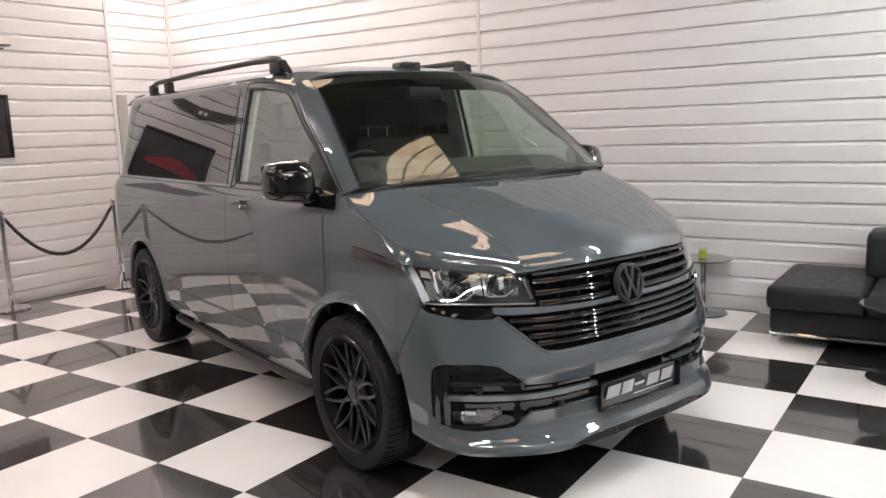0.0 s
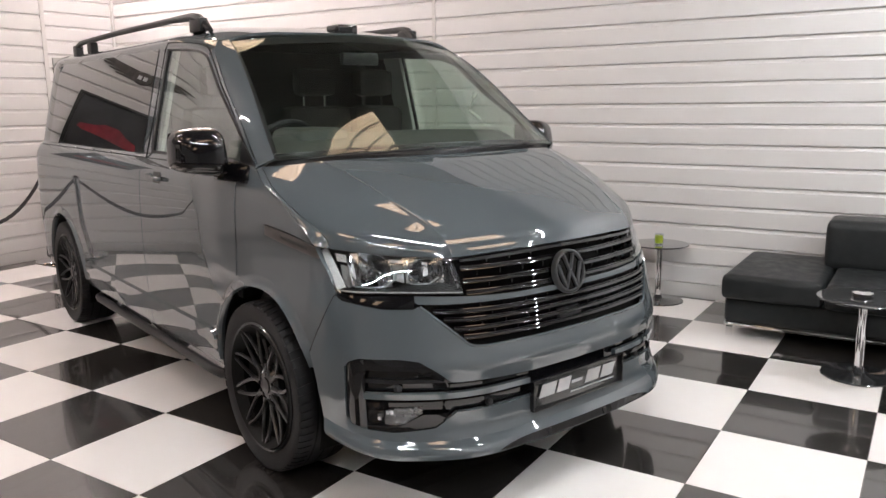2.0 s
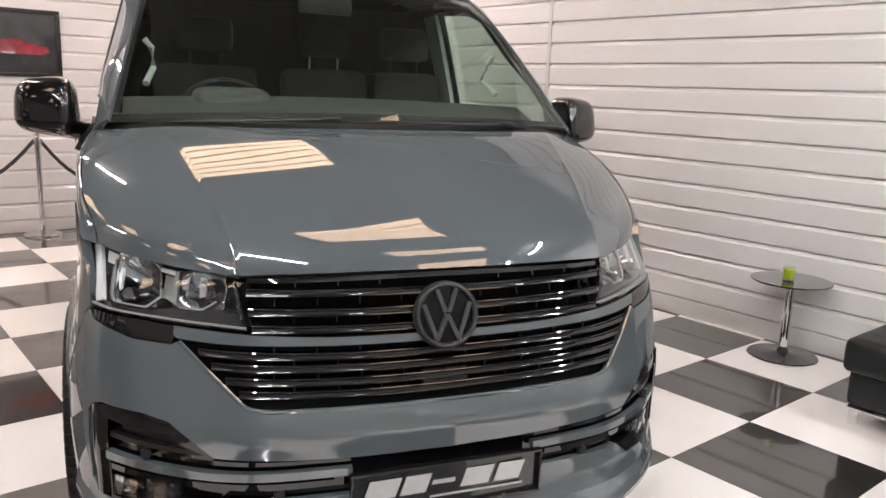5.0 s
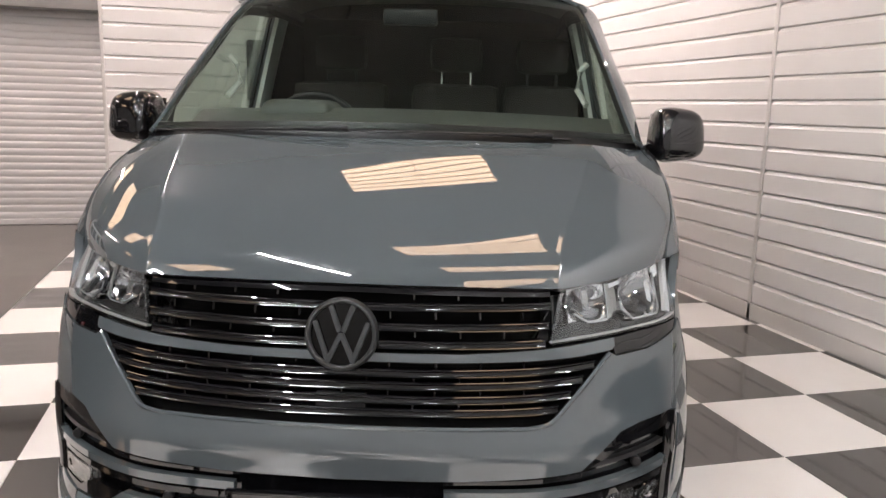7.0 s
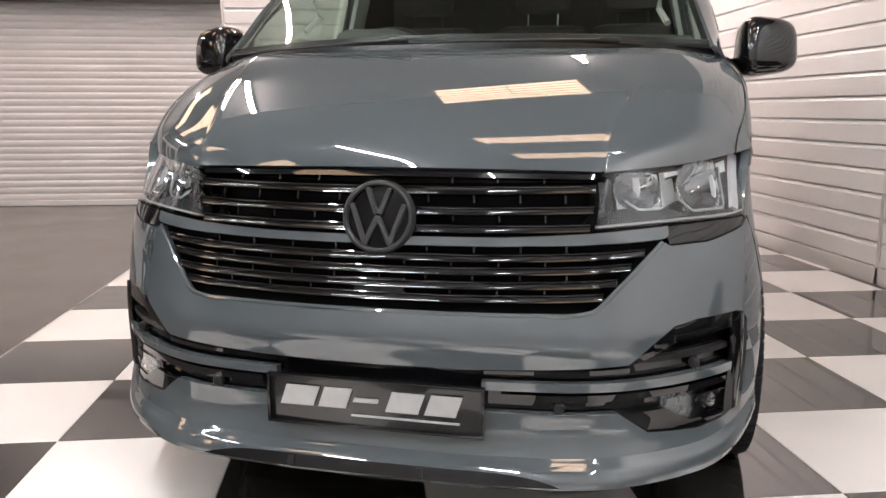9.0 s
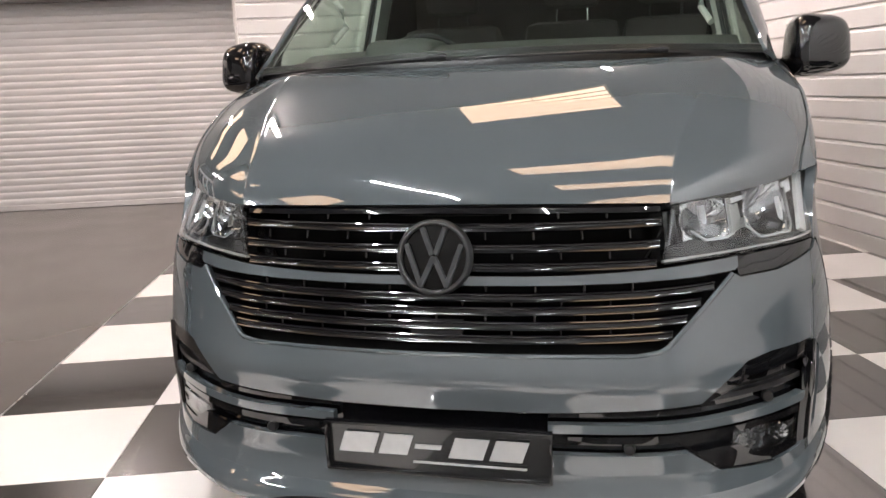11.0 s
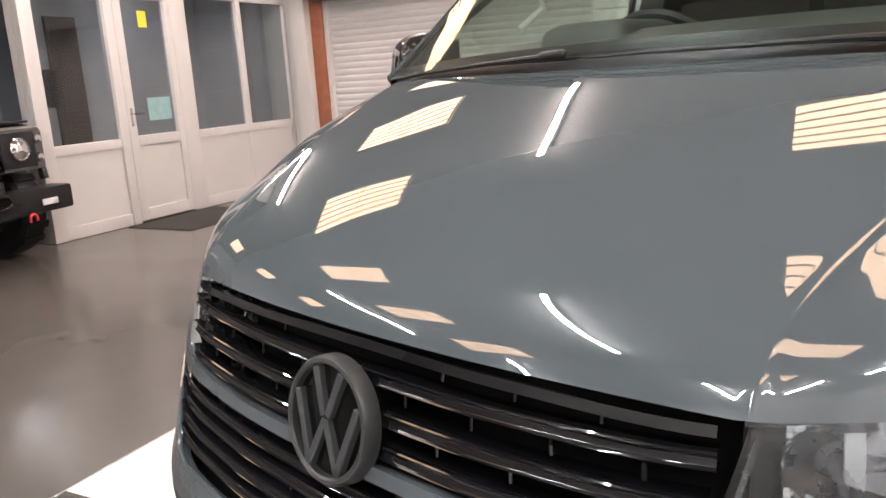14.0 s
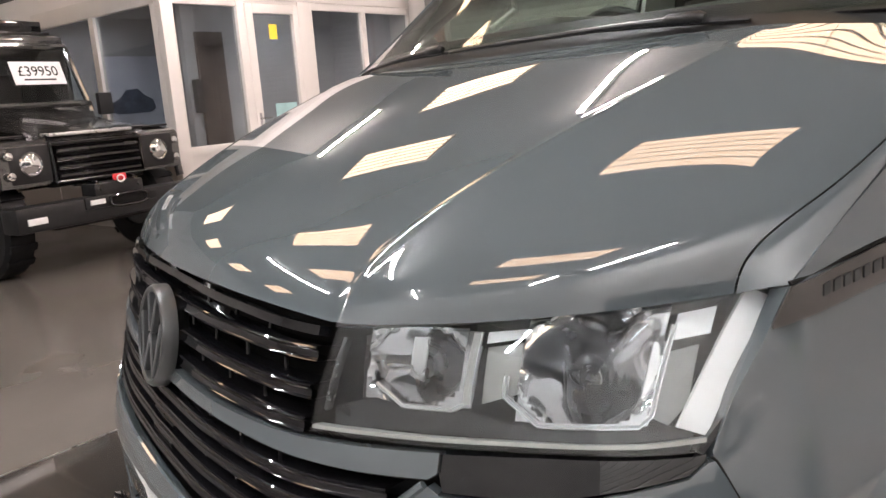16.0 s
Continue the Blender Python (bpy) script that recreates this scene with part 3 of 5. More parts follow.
@functools.lru_cache(None)
def bonnet_line(a):
    """Profile of the bonnet at a across; the swage at 0.6 parts a flat middle from the falling sides."""
    rows = []
    for r in BONNET:
        r = np.array(r)
        if a <= 0.6:
            k = a / 0.6
            rows.append((r[2, 0] * k, r[0, 1] + (r[2, 1] - r[0, 1]) * k**2, r[0, 2] + (r[2, 2] - r[0, 2]) * k**2))
        else:
            t = (a - 0.6) / 0.4
            rows.append(r[2] * (2 * t - 1) * (t - 1) + r[3] * 4 * t * (1 - t) + r[4] * t * (2 * t - 1))
    return spline(BV, rows)


def bonnet(u, v):
    a = abs(float(u))
    p = bonnet_line(round(a, 6))(v)
    # the swage stands a little proud and dies out towards the windscreen
    p[2] += 0.0014 * math.exp(-(((a - 0.6) / 0.009) ** 2)) * min(1.0, (1 - v) / 0.45)
    return (p[0] if u >= 0 else -p[0]), p[1], p[2]


def windscreen(u, v):
    a = np.array([0.81 * u, -0.062 + 0.135 * u * u, 1.311 - 0.022 * u * u])
    b = np.array([0.664 * u, 0.67 + 0.10 * u * u, 1.858 - 0.048 * u * u])
    p = a + (b - a) * v
    k = 0.004 * v * (1 - v) + 0.20 * u * u * v * v * (1 - v)
    return p[0], p[1] - k * 0.64, p[2] + k * 0.76


def roof(x, y):
    z = float(hermite([0, .3, .60, .705], np.array([[1.932], [1.925], [1.895], [1.86]]), abs(x))[0]) - drop(y)
    if y > 3.6:
        z -= 0.05 * ((y - 3.6) / 0.39) ** 3
    return x, y, z


def nose(s, z, lift):
    """A point off the nose surface along its way out."""
    p = front(s, z)
    a, b = front(s + 0.01, z) - front(s - 0.01, z), front(s, z + 0.01) - front(s, z - 0.01)
    n = np.cross(a, b)
    n /= np.linalg.norm(n)
    if n[1] > 0 and abs(s) < 0.9:
        n = -n
    if n @ (p - np.array([0, 0.5, p[2]])) < 0:
        n = -n
    return p + n * lift


def arch(cy, y, r=ARCH):
    return WHEEL_Z + math.sqrt(max(r * r - (y - cy) ** 2, 0.0))


def arch_line(cy, y0, y1, floor_z, r=ARCH):
    pts = []
    for i in range(41):
        y = y0 + (y1 - y0) * i / 40
        pts.append((y, max(arch(cy, y, r) if abs(y - cy) < r else floor_z, floor_z)))
    return pts


# bonnet
HALF_U = list(np.linspace(0, 0.57, 25)) + list(np.linspace(0.58, 0.62, 13)) + list(np.linspace(0.635, 1, 17))
BONNET_U = [-a for a in HALF_U[:0:-1]] + HALF_U
part("bonnet", sheet(bonnet, BONNET_U, [0, .006, .012, .02, .028, .036, .05, .065, .085, .105] + list(np.linspace(0.125, 1, 40)), 0.012), PAINT, van, "grey bonnet with two swage lines")

# wings, doors and rear quarters
SILL = 0.335
for k in HALVES:
    lo = [(-0.432, 0.822), (-0.352, arch(FRONT_Y, -0.352))] + arch_line(FRONT_Y, -0.33, 0.232, 0.3)
    hi = [(-0.432, 0.830), (-0.402, 0.880), (-0.366, 0.930), (-0.336, 0.986), (-0.300, 1.018), (-0.262, 1.045), (-0.13, 1.127), (0.0, 1.181), (0.06, 1.208), (0.138, 1.244), (0.232, 1.238)]
    own = band(side, lo, hi, 0.018, 30, 0.022, 0, k)

    def shoulder(u, v, k=k):
        """Between the bonnet's edge and the upper edge of the wing."""
        a = np.array(bonnet(1, v)) + np.array((0.0035, -0.001, 0))
        b = hermite([0, 0.168, 0.43, 0.72, 1], [side(-0.334, 0.990), side(-0.262, 1.046), side(-0.13, 1.128), side(0.0, 1.182), side(0.138, 1.244)], v)
        c = a + (b - a) * u
        out = 0.002 * 4 * u * (1 - u) * min(1, 3 * (1 - v))
        return k * (c[0] + out), c[1], c[2] + out

    sheet(shoulder, list(np.linspace(0, 1, 7)), list(np.linspace(0.0, 1, 40)), 0.012, 0, own)
    part("front_wing", own, PAINT, van)
    lo = arch_line(FRONT_Y, 0.24, 0.48, SILL) + [(1.362, SILL)]
    part("front_door", band(side, lo, [(0.24, 1.236), (1.362, 1.236)], 0.03, 34, 0.02, 0, k), PAINT, van)
    lo = [(1.370, SILL), (2.55, SILL)] + arch_line(REAR_Y, 2.58, 3.48, SILL) + [(3.50, SILL), (3.96, SILL)]
    part("rear_quarter", band(side, lo, [(1.370, 1.236), (3.96, 1.236)], 0.04, 34, 0.02, 0, k), PAINT, van)
    part("door_seal", band(side, [(0.215, 0.70), (0.255, 0.70)], [(0.215, 1.23), (0.255, 1.23)], 0.02, 12, 0.004, -0.014, k), BLACK_MATT, van)
    part("door_seal", band(side, [(1.34, 0.34), (1.39, 0.34)], [(1.34, 1.23), (1.39, 1.23)], 0.02, 12, 0.004, -0.014, k), BLACK_MATT, van)
    # belt, roof rail, pillars
    own = band(side, [(0.15, 1.240), (3.96, 1.240)], [(0.15, 1.262), (3.96, 1.262)], 0.05, 4, 0.02, 0, k)
    band(side, [(0.165, 1.252), (0.40, 1.435), (0.80, 1.768), (0.92, 1.795), (3.96, 1.795)], [(0.165, 1.262), (0.795, 1.850), (0.81, 1.862), (3.96, 1.862)], 0.04, 8, 0.02, 0, k, own)
    band(side, [(1.335, 1.262), (1.455, 1.262)], [(1.335, 1.795), (1.455, 1.795)], 0.03, 14, 0.03, 0, k, own)
    band(side, [(3.50, 1.262), (3.96, 1.262)], [(3.50, 1.795), (3.96, 1.795)], 0.04, 14, 0.02, 0, k, own)
    part("upper_side", own, PAINT, van, "grey window surround and pillars")
    # windows
    lo, hi = [(0.30, 1.264), (1.333, 1.264)], [(0.30, 1.356), (0.40, 1.433), (0.80, 1.766), (0.92, 1.793), (1.333, 1.793)]
    p = part("door_window", band(side, lo, hi, 0.04, 12, 0.004, -0.006, k), SIDE_GLASS, van, "clear front door window")
    p.visible_shadow = False
    own = band(side, [(0.165, 1.245), (0.305, 1.245)], [(0.165, 1.252), (0.305, 1.356)], 0.03, 8, 0.02, 0.0, k)
    band(side, [(0.40, 1.262), (1.335, 1.262)], [(0.40, 1.276), (1.335, 1.276)], 0.05, 3, 0.012, 0.001, k, own)
    band(side, [(1.312, 1.27), (1.337, 1.27)], [(1.312, 1.795), (1.337, 1.795)], 0.03, 12, 0.012, 0.001, k, own)
    tube([side(y, z) * (k, 1, 1) for y, z in ((0.30, 1.354), (0.40, 1.432), (0.60, 1.600), (0.78, 1.748), (0.83, 1.776), (0.92, 1.792), (1.10, 1.794), (1.325, 1.794))], 0.007, 8, own)
    part("window_seal", own, BLACK_SATIN, van)
    seam = [side(y, z) * (k, 1, 1) for y, z in ((0.20, 1.275), (0.42, 1.470), (0.60, 1.632), (0.78, 1.793), (0.84, 1.818), (0.93, 1.828), (1.15, 1.829), (1.355, 1.829), (1.365, 1.80), (1.366, 1.50), (1.366, 1.24))]
    part("door_seam", tube(seam, 0.0035, 6), BLACK_MATT, van, "thin dark gap round the front door frame")
    p = part("rear_side_window", band(side, [(1.457, 1.256), (3.49, 1.256)], [(1.457, 1.80), (3.40, 1.80), (3.49, 1.74)], 0.06, 12, 0.005, 0.003, k), TINT_GLASS, van, "dark tinted rear side window")
    p.visible_shadow = False
    # black sheet added behind the tinted glass for the dark load space
    part("dark_interior_sheet", band(side, [(1.457, 1.25), (3.49, 1.25)], [(1.457, 1.80), (3.49, 1.80)], 0.1, 12, 0.005, -0.06, k), BLACK_MATT, van)

    # windscreen pillar
    def pillar(u, v, k=k):
        p1 = np.array(windscreen(1.012, v))
        p2 = side(0.145 + 0.650 * v, 1.255 + 0.60 * v)
        p = p1 + (p2 - p1) * u
        out = 4 * u * (1 - u) * 0.005
        return k * (p[0] + out), p[1] - out, p[2]

    part("screen_pillar", sheet(pillar, list(np.linspace(0, 1, 7)), list(np.linspace(0, 1, 20)), 0.012), PAINT, van)
    part("pillar_trim", sheet(pillar, list(np.linspace(0.05, 0.95, 6)), list(np.linspace(0.02, 0.98, 14)), 0.012, -0.016), TRIM_LIGHT, van, "pale inner pillar trim")
    part("pillar_trim", band(side, [(1.30, 1.05), (1.47, 1.05)], [(1.30, 1.80), (1.47, 1.80)], 0.04, 12, 0.02, -0.035, k), TRIM_LIGHT, van)
    # sill and side bar
    part("sill", band(side, [(0.50, 0.225), (2.52, 0.225)], [(0.50, 0.333), (2.52, 0.333)], 0.1, 6, 0.02, -0.022, k), PAINT, van)
    part("sill_seam", band(side, [(0.45, 0.318), (2.55, 0.318)], [(0.45, 0.345), (2.55, 0.345)], 0.1, 3, 0.01, -0.026, k), BLACK_MATT, van)
    own = tube([(k * 0.86, 0.47, 0.275), (k * 0.915, 0.53, 0.278), (k * 0.925, 0.60, 0.28), (k * 0.925, 2.40, 0.28), (k * 0.915, 2.46, 0.28), (k * 0.86, 2.52, 0.28)], 0.024, 14)
    part("side_bar", own, BLACK_SATIN, van, "black side bar under the sill")
    own = band(side, [(0.50, 0.452), (0.54, 0.438), (2.52, 0.438), (2.57, 0.452)], [(0.50, 0.474), (0.54, 0.500), (2.52, 0.500), (2.57, 0.480)], 0.05, 5, 0.016, 0.013, k)
    part("rub_strip", own, PAINT, van, "slim body-coloured rub strip")
    for cy in (FRONT_Y, REAR_Y):

        def flare(u, v, cy=cy, k=k):
            r = ARCH - 0.004 + 0.06 * v
            y, z = cy + r * math.cos(u), WHEEL_Z + r * math.sin(u)
            p = side(y, max(z, 0.30))
            return k * (p[0] + 0.016 * (1 - v) ** 2 - 0.001), y, z

        a1 = math.acos(-0.385 / ARCH) if cy == FRONT_Y else 0.985 * math.pi
        part("arch_flare", sheet(flare, list(np.linspace(0.02, a1, 48)), list(np.linspace(0, 1, 7)), 0.016), PAINT, van, "flared grey wheel arch edge")

part("roof_panel", sheet(lambda u, v: roof(0.705 * u, (0.675 + 0.10 * (u * 0.705 / 0.664) ** 2) + v * (3.97 - 0.675 - 0.10 * (u * 0.705 / 0.664) ** 2)), list(np.linspace(-1, 1, 31)), list(np.linspace(0, 1, 50)), 0.012), PAINT, van)
part("headliner", sheet(lambda u, v: roof(0.68 * u, 0.80 + v * 0.8), list(np.linspace(-1, 1, 15)), list(np.linspace(0, 1, 8)), 0.01, -0.02), DASH, van)
rear = sheet(lambda u, v: (u * (side(3.96, 0.34 + v * 1.5)[0] if v < 0.995 else 0.60), 3.97 + 0.02 * (1 - u * u), 0.34 + v * 1.53), list(np.linspace(-1, 1, 21)), list(np.linspace(0, 1, 24)), 0.01)
part("tailgate", rear, PAINT, van)
part("roof_spoiler", box(-0.62, 0.62, 3.86, 4.06, 1.86, 1.895, 0.012), PAINT, van)

# windscreen, its black border and the scuttle
p = part("windscreen", sheet(windscreen, list(np.linspace(-1.0, 1.0, 31)), list(np.linspace(0.0, 1.0, 21)), 0.004, -0.003), WINDSCREEN, van, "clear windscreen mirroring the ceiling lights")
p.visible_shadow = False
own = sheet(windscreen, list(np.linspace(-1.01, -0.985, 4)), list(np.linspace(0, 1, 16)), 0.003, -0.012)
sheet(windscreen, list(np.linspace(0.985, 1.01, 4)), list(np.linspace(0, 1, 16)), 0.003, -0.012, own)
sheet(windscreen, list(np.linspace(-0.985, 0.985, 20)), list(np.linspace(0.93, 1.0, 4)), 0.003, -0.012, own)
sheet(windscreen, list(np.linspace(-0.985, 0.985, 20)), list(np.linspace(0.0, 0.03, 4)), 0.003, -0.012, own)
part("screen_border", own, BLACK_SATIN, van)


def scuttle(u, v):
    a = np.array(bonnet(u, 1.0)) + np.array((0, 0.004, -0.020))
    b = np.array(windscreen(u, 0.04)) + np.array((0, -0.004, -0.006))
    return a + (b - a) * v


part("scuttle", sheet(scuttle, list(np.linspace(-1, 1, 25)), [0, 0.35, 0.7, 1], 0.01), BLACK_SATIN, van, "black scuttle panel with wipers")
for x0, x1, xp in ((-0.70, -0.10, -0.147), (-0.08, 0.60, 0.503)):
    base = lambda x, up, out: np.array(windscreen(x / 0.81, 0.0)) + np.array((0, -out, up))
    wiper = part("wiper_blade", tube([base(x0 + (x1 - x0) * i / 10, -0.013 + 0.005 * math.sin(i / 10 * math.pi), 0.014) for i in range(11)], 0.005, 6, radii=[0.003] + [0.0045] * 9 + [0.003]), BLACK_SATIN, van, "parked black wiper blade")
    tip = x0 * 0.62 + x1 * 0.38 - 0.10
    pts = [base(xp - 0.01, -0.005, 0.024), base(xp - 0.10, -0.006, 0.026), base(xp - 0.20, -0.008, 0.024), base(tip, -0.011, 0.018)]
    part("wiper_arm", tube(pts, 0.008, 8, radii=[0.0065, 0.0055, 0.0048, 0.0035]), BLACK_SATIN, wiper, "tapered wiper arm")
    own = tube([base(xp - 0.030, -0.005, 0.025), base(xp - 0.024, -0.004, 0.025), base(xp + 0.026, -0.003, 0.022), base(xp + 0.031, -0.005, 0.020)], 0.009, 12, radii=[0.007, 0.0095, 0.0100, 0.0075])
    part("pivot_cap", own, BLACK_SATIN, wiper)

# cabin
own = bmesh.new()
prof = [(0.02, 1.268), (0.20, 1.315), (0.45, 1.370), (0.58, 1.362), (0.66, 1.25), (0.62, 0.90), (0.55, 0.60), (0.12, 0.60)]
cols = [[own.verts.new((x, y + 0.10 * (x / 0.8) ** 2 * (i < 2), z - 0.02 * (x / 0.8) ** 2)) for i, (y, z) in enumerate(prof)] for x in np.linspace(-0.78, 0.78, 15)]
for a, b in zip(cols, cols[1:]):
    for i in range(len(prof)):
        j = (i + 1) % len(prof)
        own.faces.new((a[i], a[j], b[j], b[i]))
own.faces.new(cols[0])
own.faces.new(cols[-1])
part("dashboard", own, DASH, van)
part("instrument_binnacle", box(-0.54, -0.26, 0.36, 0.68, 1.26, 1.396, 0.065, seg=6), DASH, van)
own = bmesh.new()
tilt = pose(-0.40, 0.80, 1.255, -62, 0, 0)
tube([tilt @ Vector((0.185 * math.cos(a), 0.185 * math.sin(a), 0)) for a in np.linspace(0, 2 * math.pi, 33)], 0.016, 8, own)
for a in (0.0, math.pi, -math.pi / 2):
    tube([tilt @ Vector((0.05 * math.cos(a), 0.05 * math.sin(a), -0.01)), tilt @ Vector((0.18 * math.cos(a), 0.18 * math.sin(a), 0))], 0.014, 8, own)
part("steering_wheel", own, BLACK_SATIN, van)
for x, w in ((-0.42, 0.24), (0.157, 0.22), (0.585, 0.19)):
    seat = part("seat", box(x - w, x + w, 0.95, 1.42, 0.72, 0.90, 0.04), SEAT_CLOTH, van, "dark cloth front seat")
    part("backrest", box(x - w, x + w, 1.34, 1.50, 0.80, 1.495, 0.06), SEAT_CLOTH, seat)
    part("headrest", box(x - 0.13, x + 0.13, 1.37, 1.48, 1.553, 1.72, 0.045), SEAT_CLOTH, seat)
    for dx in (-0.072, 0.072):
        part("headrest_post", tube([(x + dx, 1.435, 1.44), (x + dx, 1.435, 1.58)], 0.006, 8), CHROME if x == 0.157 else DARK_TRIM, seat)
part("bulkhead", box(-0.66, 0.66, 1.62, 1.65, 0.35, 1.82, 0.01), SEAT_CLOTH, van)
part("cab_floor", box(-0.90, 0.90, 0.10, 3.90, 0.34, 0.42), BLACK_MATT, van)
part("screen_mirror", box(-0.11, 0.11, 0.66, 0.70, 1.70, 1.765, 0.015), BLACK_SATIN, van)
for k in HALVES:
    part("grab_handle", tube([(k * 0.70, 0.55, 1.56), (k * 0.675, 0.55, 1.53), (k * 0.67, 0.58, 1.46), (k * 0.70, 0.50, 1.40)], 0.012, 8), TRIM_LIGHT, van)

# dark core behind the nose
own = band(front, both([(0, 0.22), (1.0, 0.25)]), both([(0, 0.80), (1.0, 0.80)]), 0.05, 16, 0.01, -0.045)
band(front, both([(0, 0.78), (1.0, 0.78)]), both([(0, 0.95), (1.0, 0.97)]), 0.05, 6, 0.01, -0.125, 1, own)
part("nose_core", own, BLACK_MATT, van)

# bumper
BUMP_LO = [(0, .497), (.30, .50), (.596, .512), (.65, .555), (.71, .594), (.78, .604), (.92, .604), (.955, .592), (.975, .57)]
BUMP_HI = [(0, .622), (.45, .624), (.505, .630), (.535, .648), (.69, .785), (.706, .776), (.81, .778), (.95, .806), (.966, .820), (.975, .822)]
own = band(front, both(BUMP_LO), both(BUMP_HI), 0.02, 12, 0.02)
for k in HALVES:
    band(lambda s, z: front(k * s, z), [(.975, .30), (1.065, .30), (1.078, .40), (1.10, .50), (1.132, .596)], [(.975, .822), (1.132, .604)], 0.012, 16, 0.02, 0, 1, own)
SKIRT_HI = [(0, .400), (.58, .395), (.655, .340), (.80, .327), (.90, .337), (.955, .36), (.975, .38)]
band(front, both([(0, .285), (.975, .285)]), both(SKIRT_HI), 0.02, 6, 0.02, 0, 1, own)
bumper = part("bumper", own, PAINT, van, "grey front bumper")


def lip(s, v):
    a, b, c = [(0.0, .296), (.003, .285), (.009, .268), (.012, .246), (.007, .231), (-0.02, .226)], abs(s), v * 5
    i = min(int(c), 4)
    l = a[i][0] + (a[i + 1][0] - a[i][0]) * (c - i)
    z = a[i][1] + (a[i + 1][1] - a[i][1]) * (c - i)
    r = max(0.0, (b - 0.78) / 0.29)
    p = nose(s, min(z + 0.07 * r * r, 0.42), l * (1 - 0.35 * r * r))
    return p


part("lip_spoiler", sheet(lip, list(np.linspace(-1.07, 1.07, 90)), list(np.linspace(0, 1, 16)), 0.006), PAINT, bumper, "grey lip spoiler")
part("lip_slot", sheet(lambda s, v: nose(s, 0.236 + 0.028 * v * (1 - abs(s / 0.44) ** 6), 0.0205), list(np.linspace(-0.44, 0.44, 40)), [0, 0.5, 1], 0.004), BLACK_GLOSS, bumper)
for s in (-0.2, 0.12):
    part("slot_fin", sheet(lambda a, v: nose(s + a, 0.238 + 0.022 * v, 0.023), [-0.008, 0.008], [0, 1], 0.004), BLACK_SATIN, bumper)

# intakes
own = band(front, both([(0, .398), (.58, .393), (.655, .338), (.80, .325), (.90, .335), (.955, .358), (.975, .378)]), both([(s, z + 0.004) for s, z in BUMP_LO]), 0.02, 10, 0.008, -0.028)
intake = part("intake_panel", own, BLACK_GLOSS, bumper, "glossy black lower intake")
for k in HALVES:
    nf = lambda s, z, k=k: front(k * s, z)

    def surround(u, v, k=k):
        s = .900 + .074 * u
        z0 = line([(.900, .345), (.950, .355), (.966, .372), (.974, .392)], s)
        z1 = line([(.900, .601), (.945, .594), (.966, .576), (.974, .556)], s)
        return nose(k * s, z0 + (z1 - z0) * v, -0.010 + 0.016 * math.sin(math.pi * min(1.0, 0.08 + 0.92 * u)) ** 0.8)

    part("intake_end", sheet(surround, list(np.linspace(0, 1, 14)), list(np.linspace(0, 1, 16)), 0.006), BLACK_GLOSS, bumper, "rounded glossy end of the intake")
    own = band(nf, [(.60, .508), (.66, .53), (.72, .560), (.91, .566)], [(.60, .512), (.655, .556), (.713, .592), (.78, .602), (.91, .602)], 0.02, 4, 0.016, -0.003)
    part("intake_surround", own, BLACK_GLOSS, bumper)
    part("intake_louvre", band(nf, [(.30, .424), (.905, .424)], [(.30, .440), (.905, .440)], 0.04, 3, 0.016, -0.006), BLACK_GLOSS, bumper)
    part("intake_louvre", band(nf, [(.26, .487), (.60, .490)], [(.26, .495), (.60, .502)], 0.04, 3, 0.016, -0.006), BLACK_GLOSS, bumper)
    part("intake_louvre", band(nf, [(.55, .508), (.90, .512)], [(.55, .520), (.90, .526)], 0.04, 3, 0.02, -0.012), BLACK_SATIN, bumper)
    part("blade", band(nf, [(.255, .450), (.60, .450), (.905, .455)], [(.255, .471), (.60, .471), (.905, .477)], 0.03, 4, 0.02, 0.001), PAINT, bumper, "thin grey blade across the intake")
    own = band(nf, [(.60, .385), (.655, .345), (.80, .332), (.90, .340)], [(.60, .388), (.70, .392), (.78, .350), (.90, .352)], 0.02, 4, 0.012, -0.004)
    part("intake_corner", own, BLACK_GLOSS, bumper)
    fog = part("fog_lamp", band(nf, [(.70, .372), (.78, .355), (.895, .357)], [(.70, .414), (.895, .410)], 0.02, 4, 0.004, -0.006), LENS, bumper, "clear fog lamp")
    fog.visible_shadow = False
    own = band(nf, [(.70, .372), (.78, .355), (.80, .356)], [(.70, .414), (.80, .412)], 0.02, 4, 0.004, -0.022)
    part("fog_reflector", own, LAMP_DARK, fog)
    c = nose(k * .845, .385, -0.018)
    part("fog_bulb", lathe([(0.024, 0.02), (0.022, 0.0), (0.012, -0.008), (0.003, -0.010)], 16, None, "y", tuple(c)), HOUSING, fog)
    for n in range(6):
        q = .803 + .0155 * n
        part("fog_facet", band(nf, [(q, .389 + .002 * (n % 2)), (q + .012, .392)], [(q, .405), (q + .012, .407)], 0.006, 2, 0.004, -0.011), REFLECT, fog)
    for s, z in ((.78, .492), (.44, .408)):
        c = nose(k * s, z, -0.012)
        part("parking_sensor", lathe([(0.013, 0.012), (0.013, -0.004), (0.010, -0.007), (0.002, -0.0075)], 16, None, "y", tuple(c)), BLACK_SATIN, bumper)

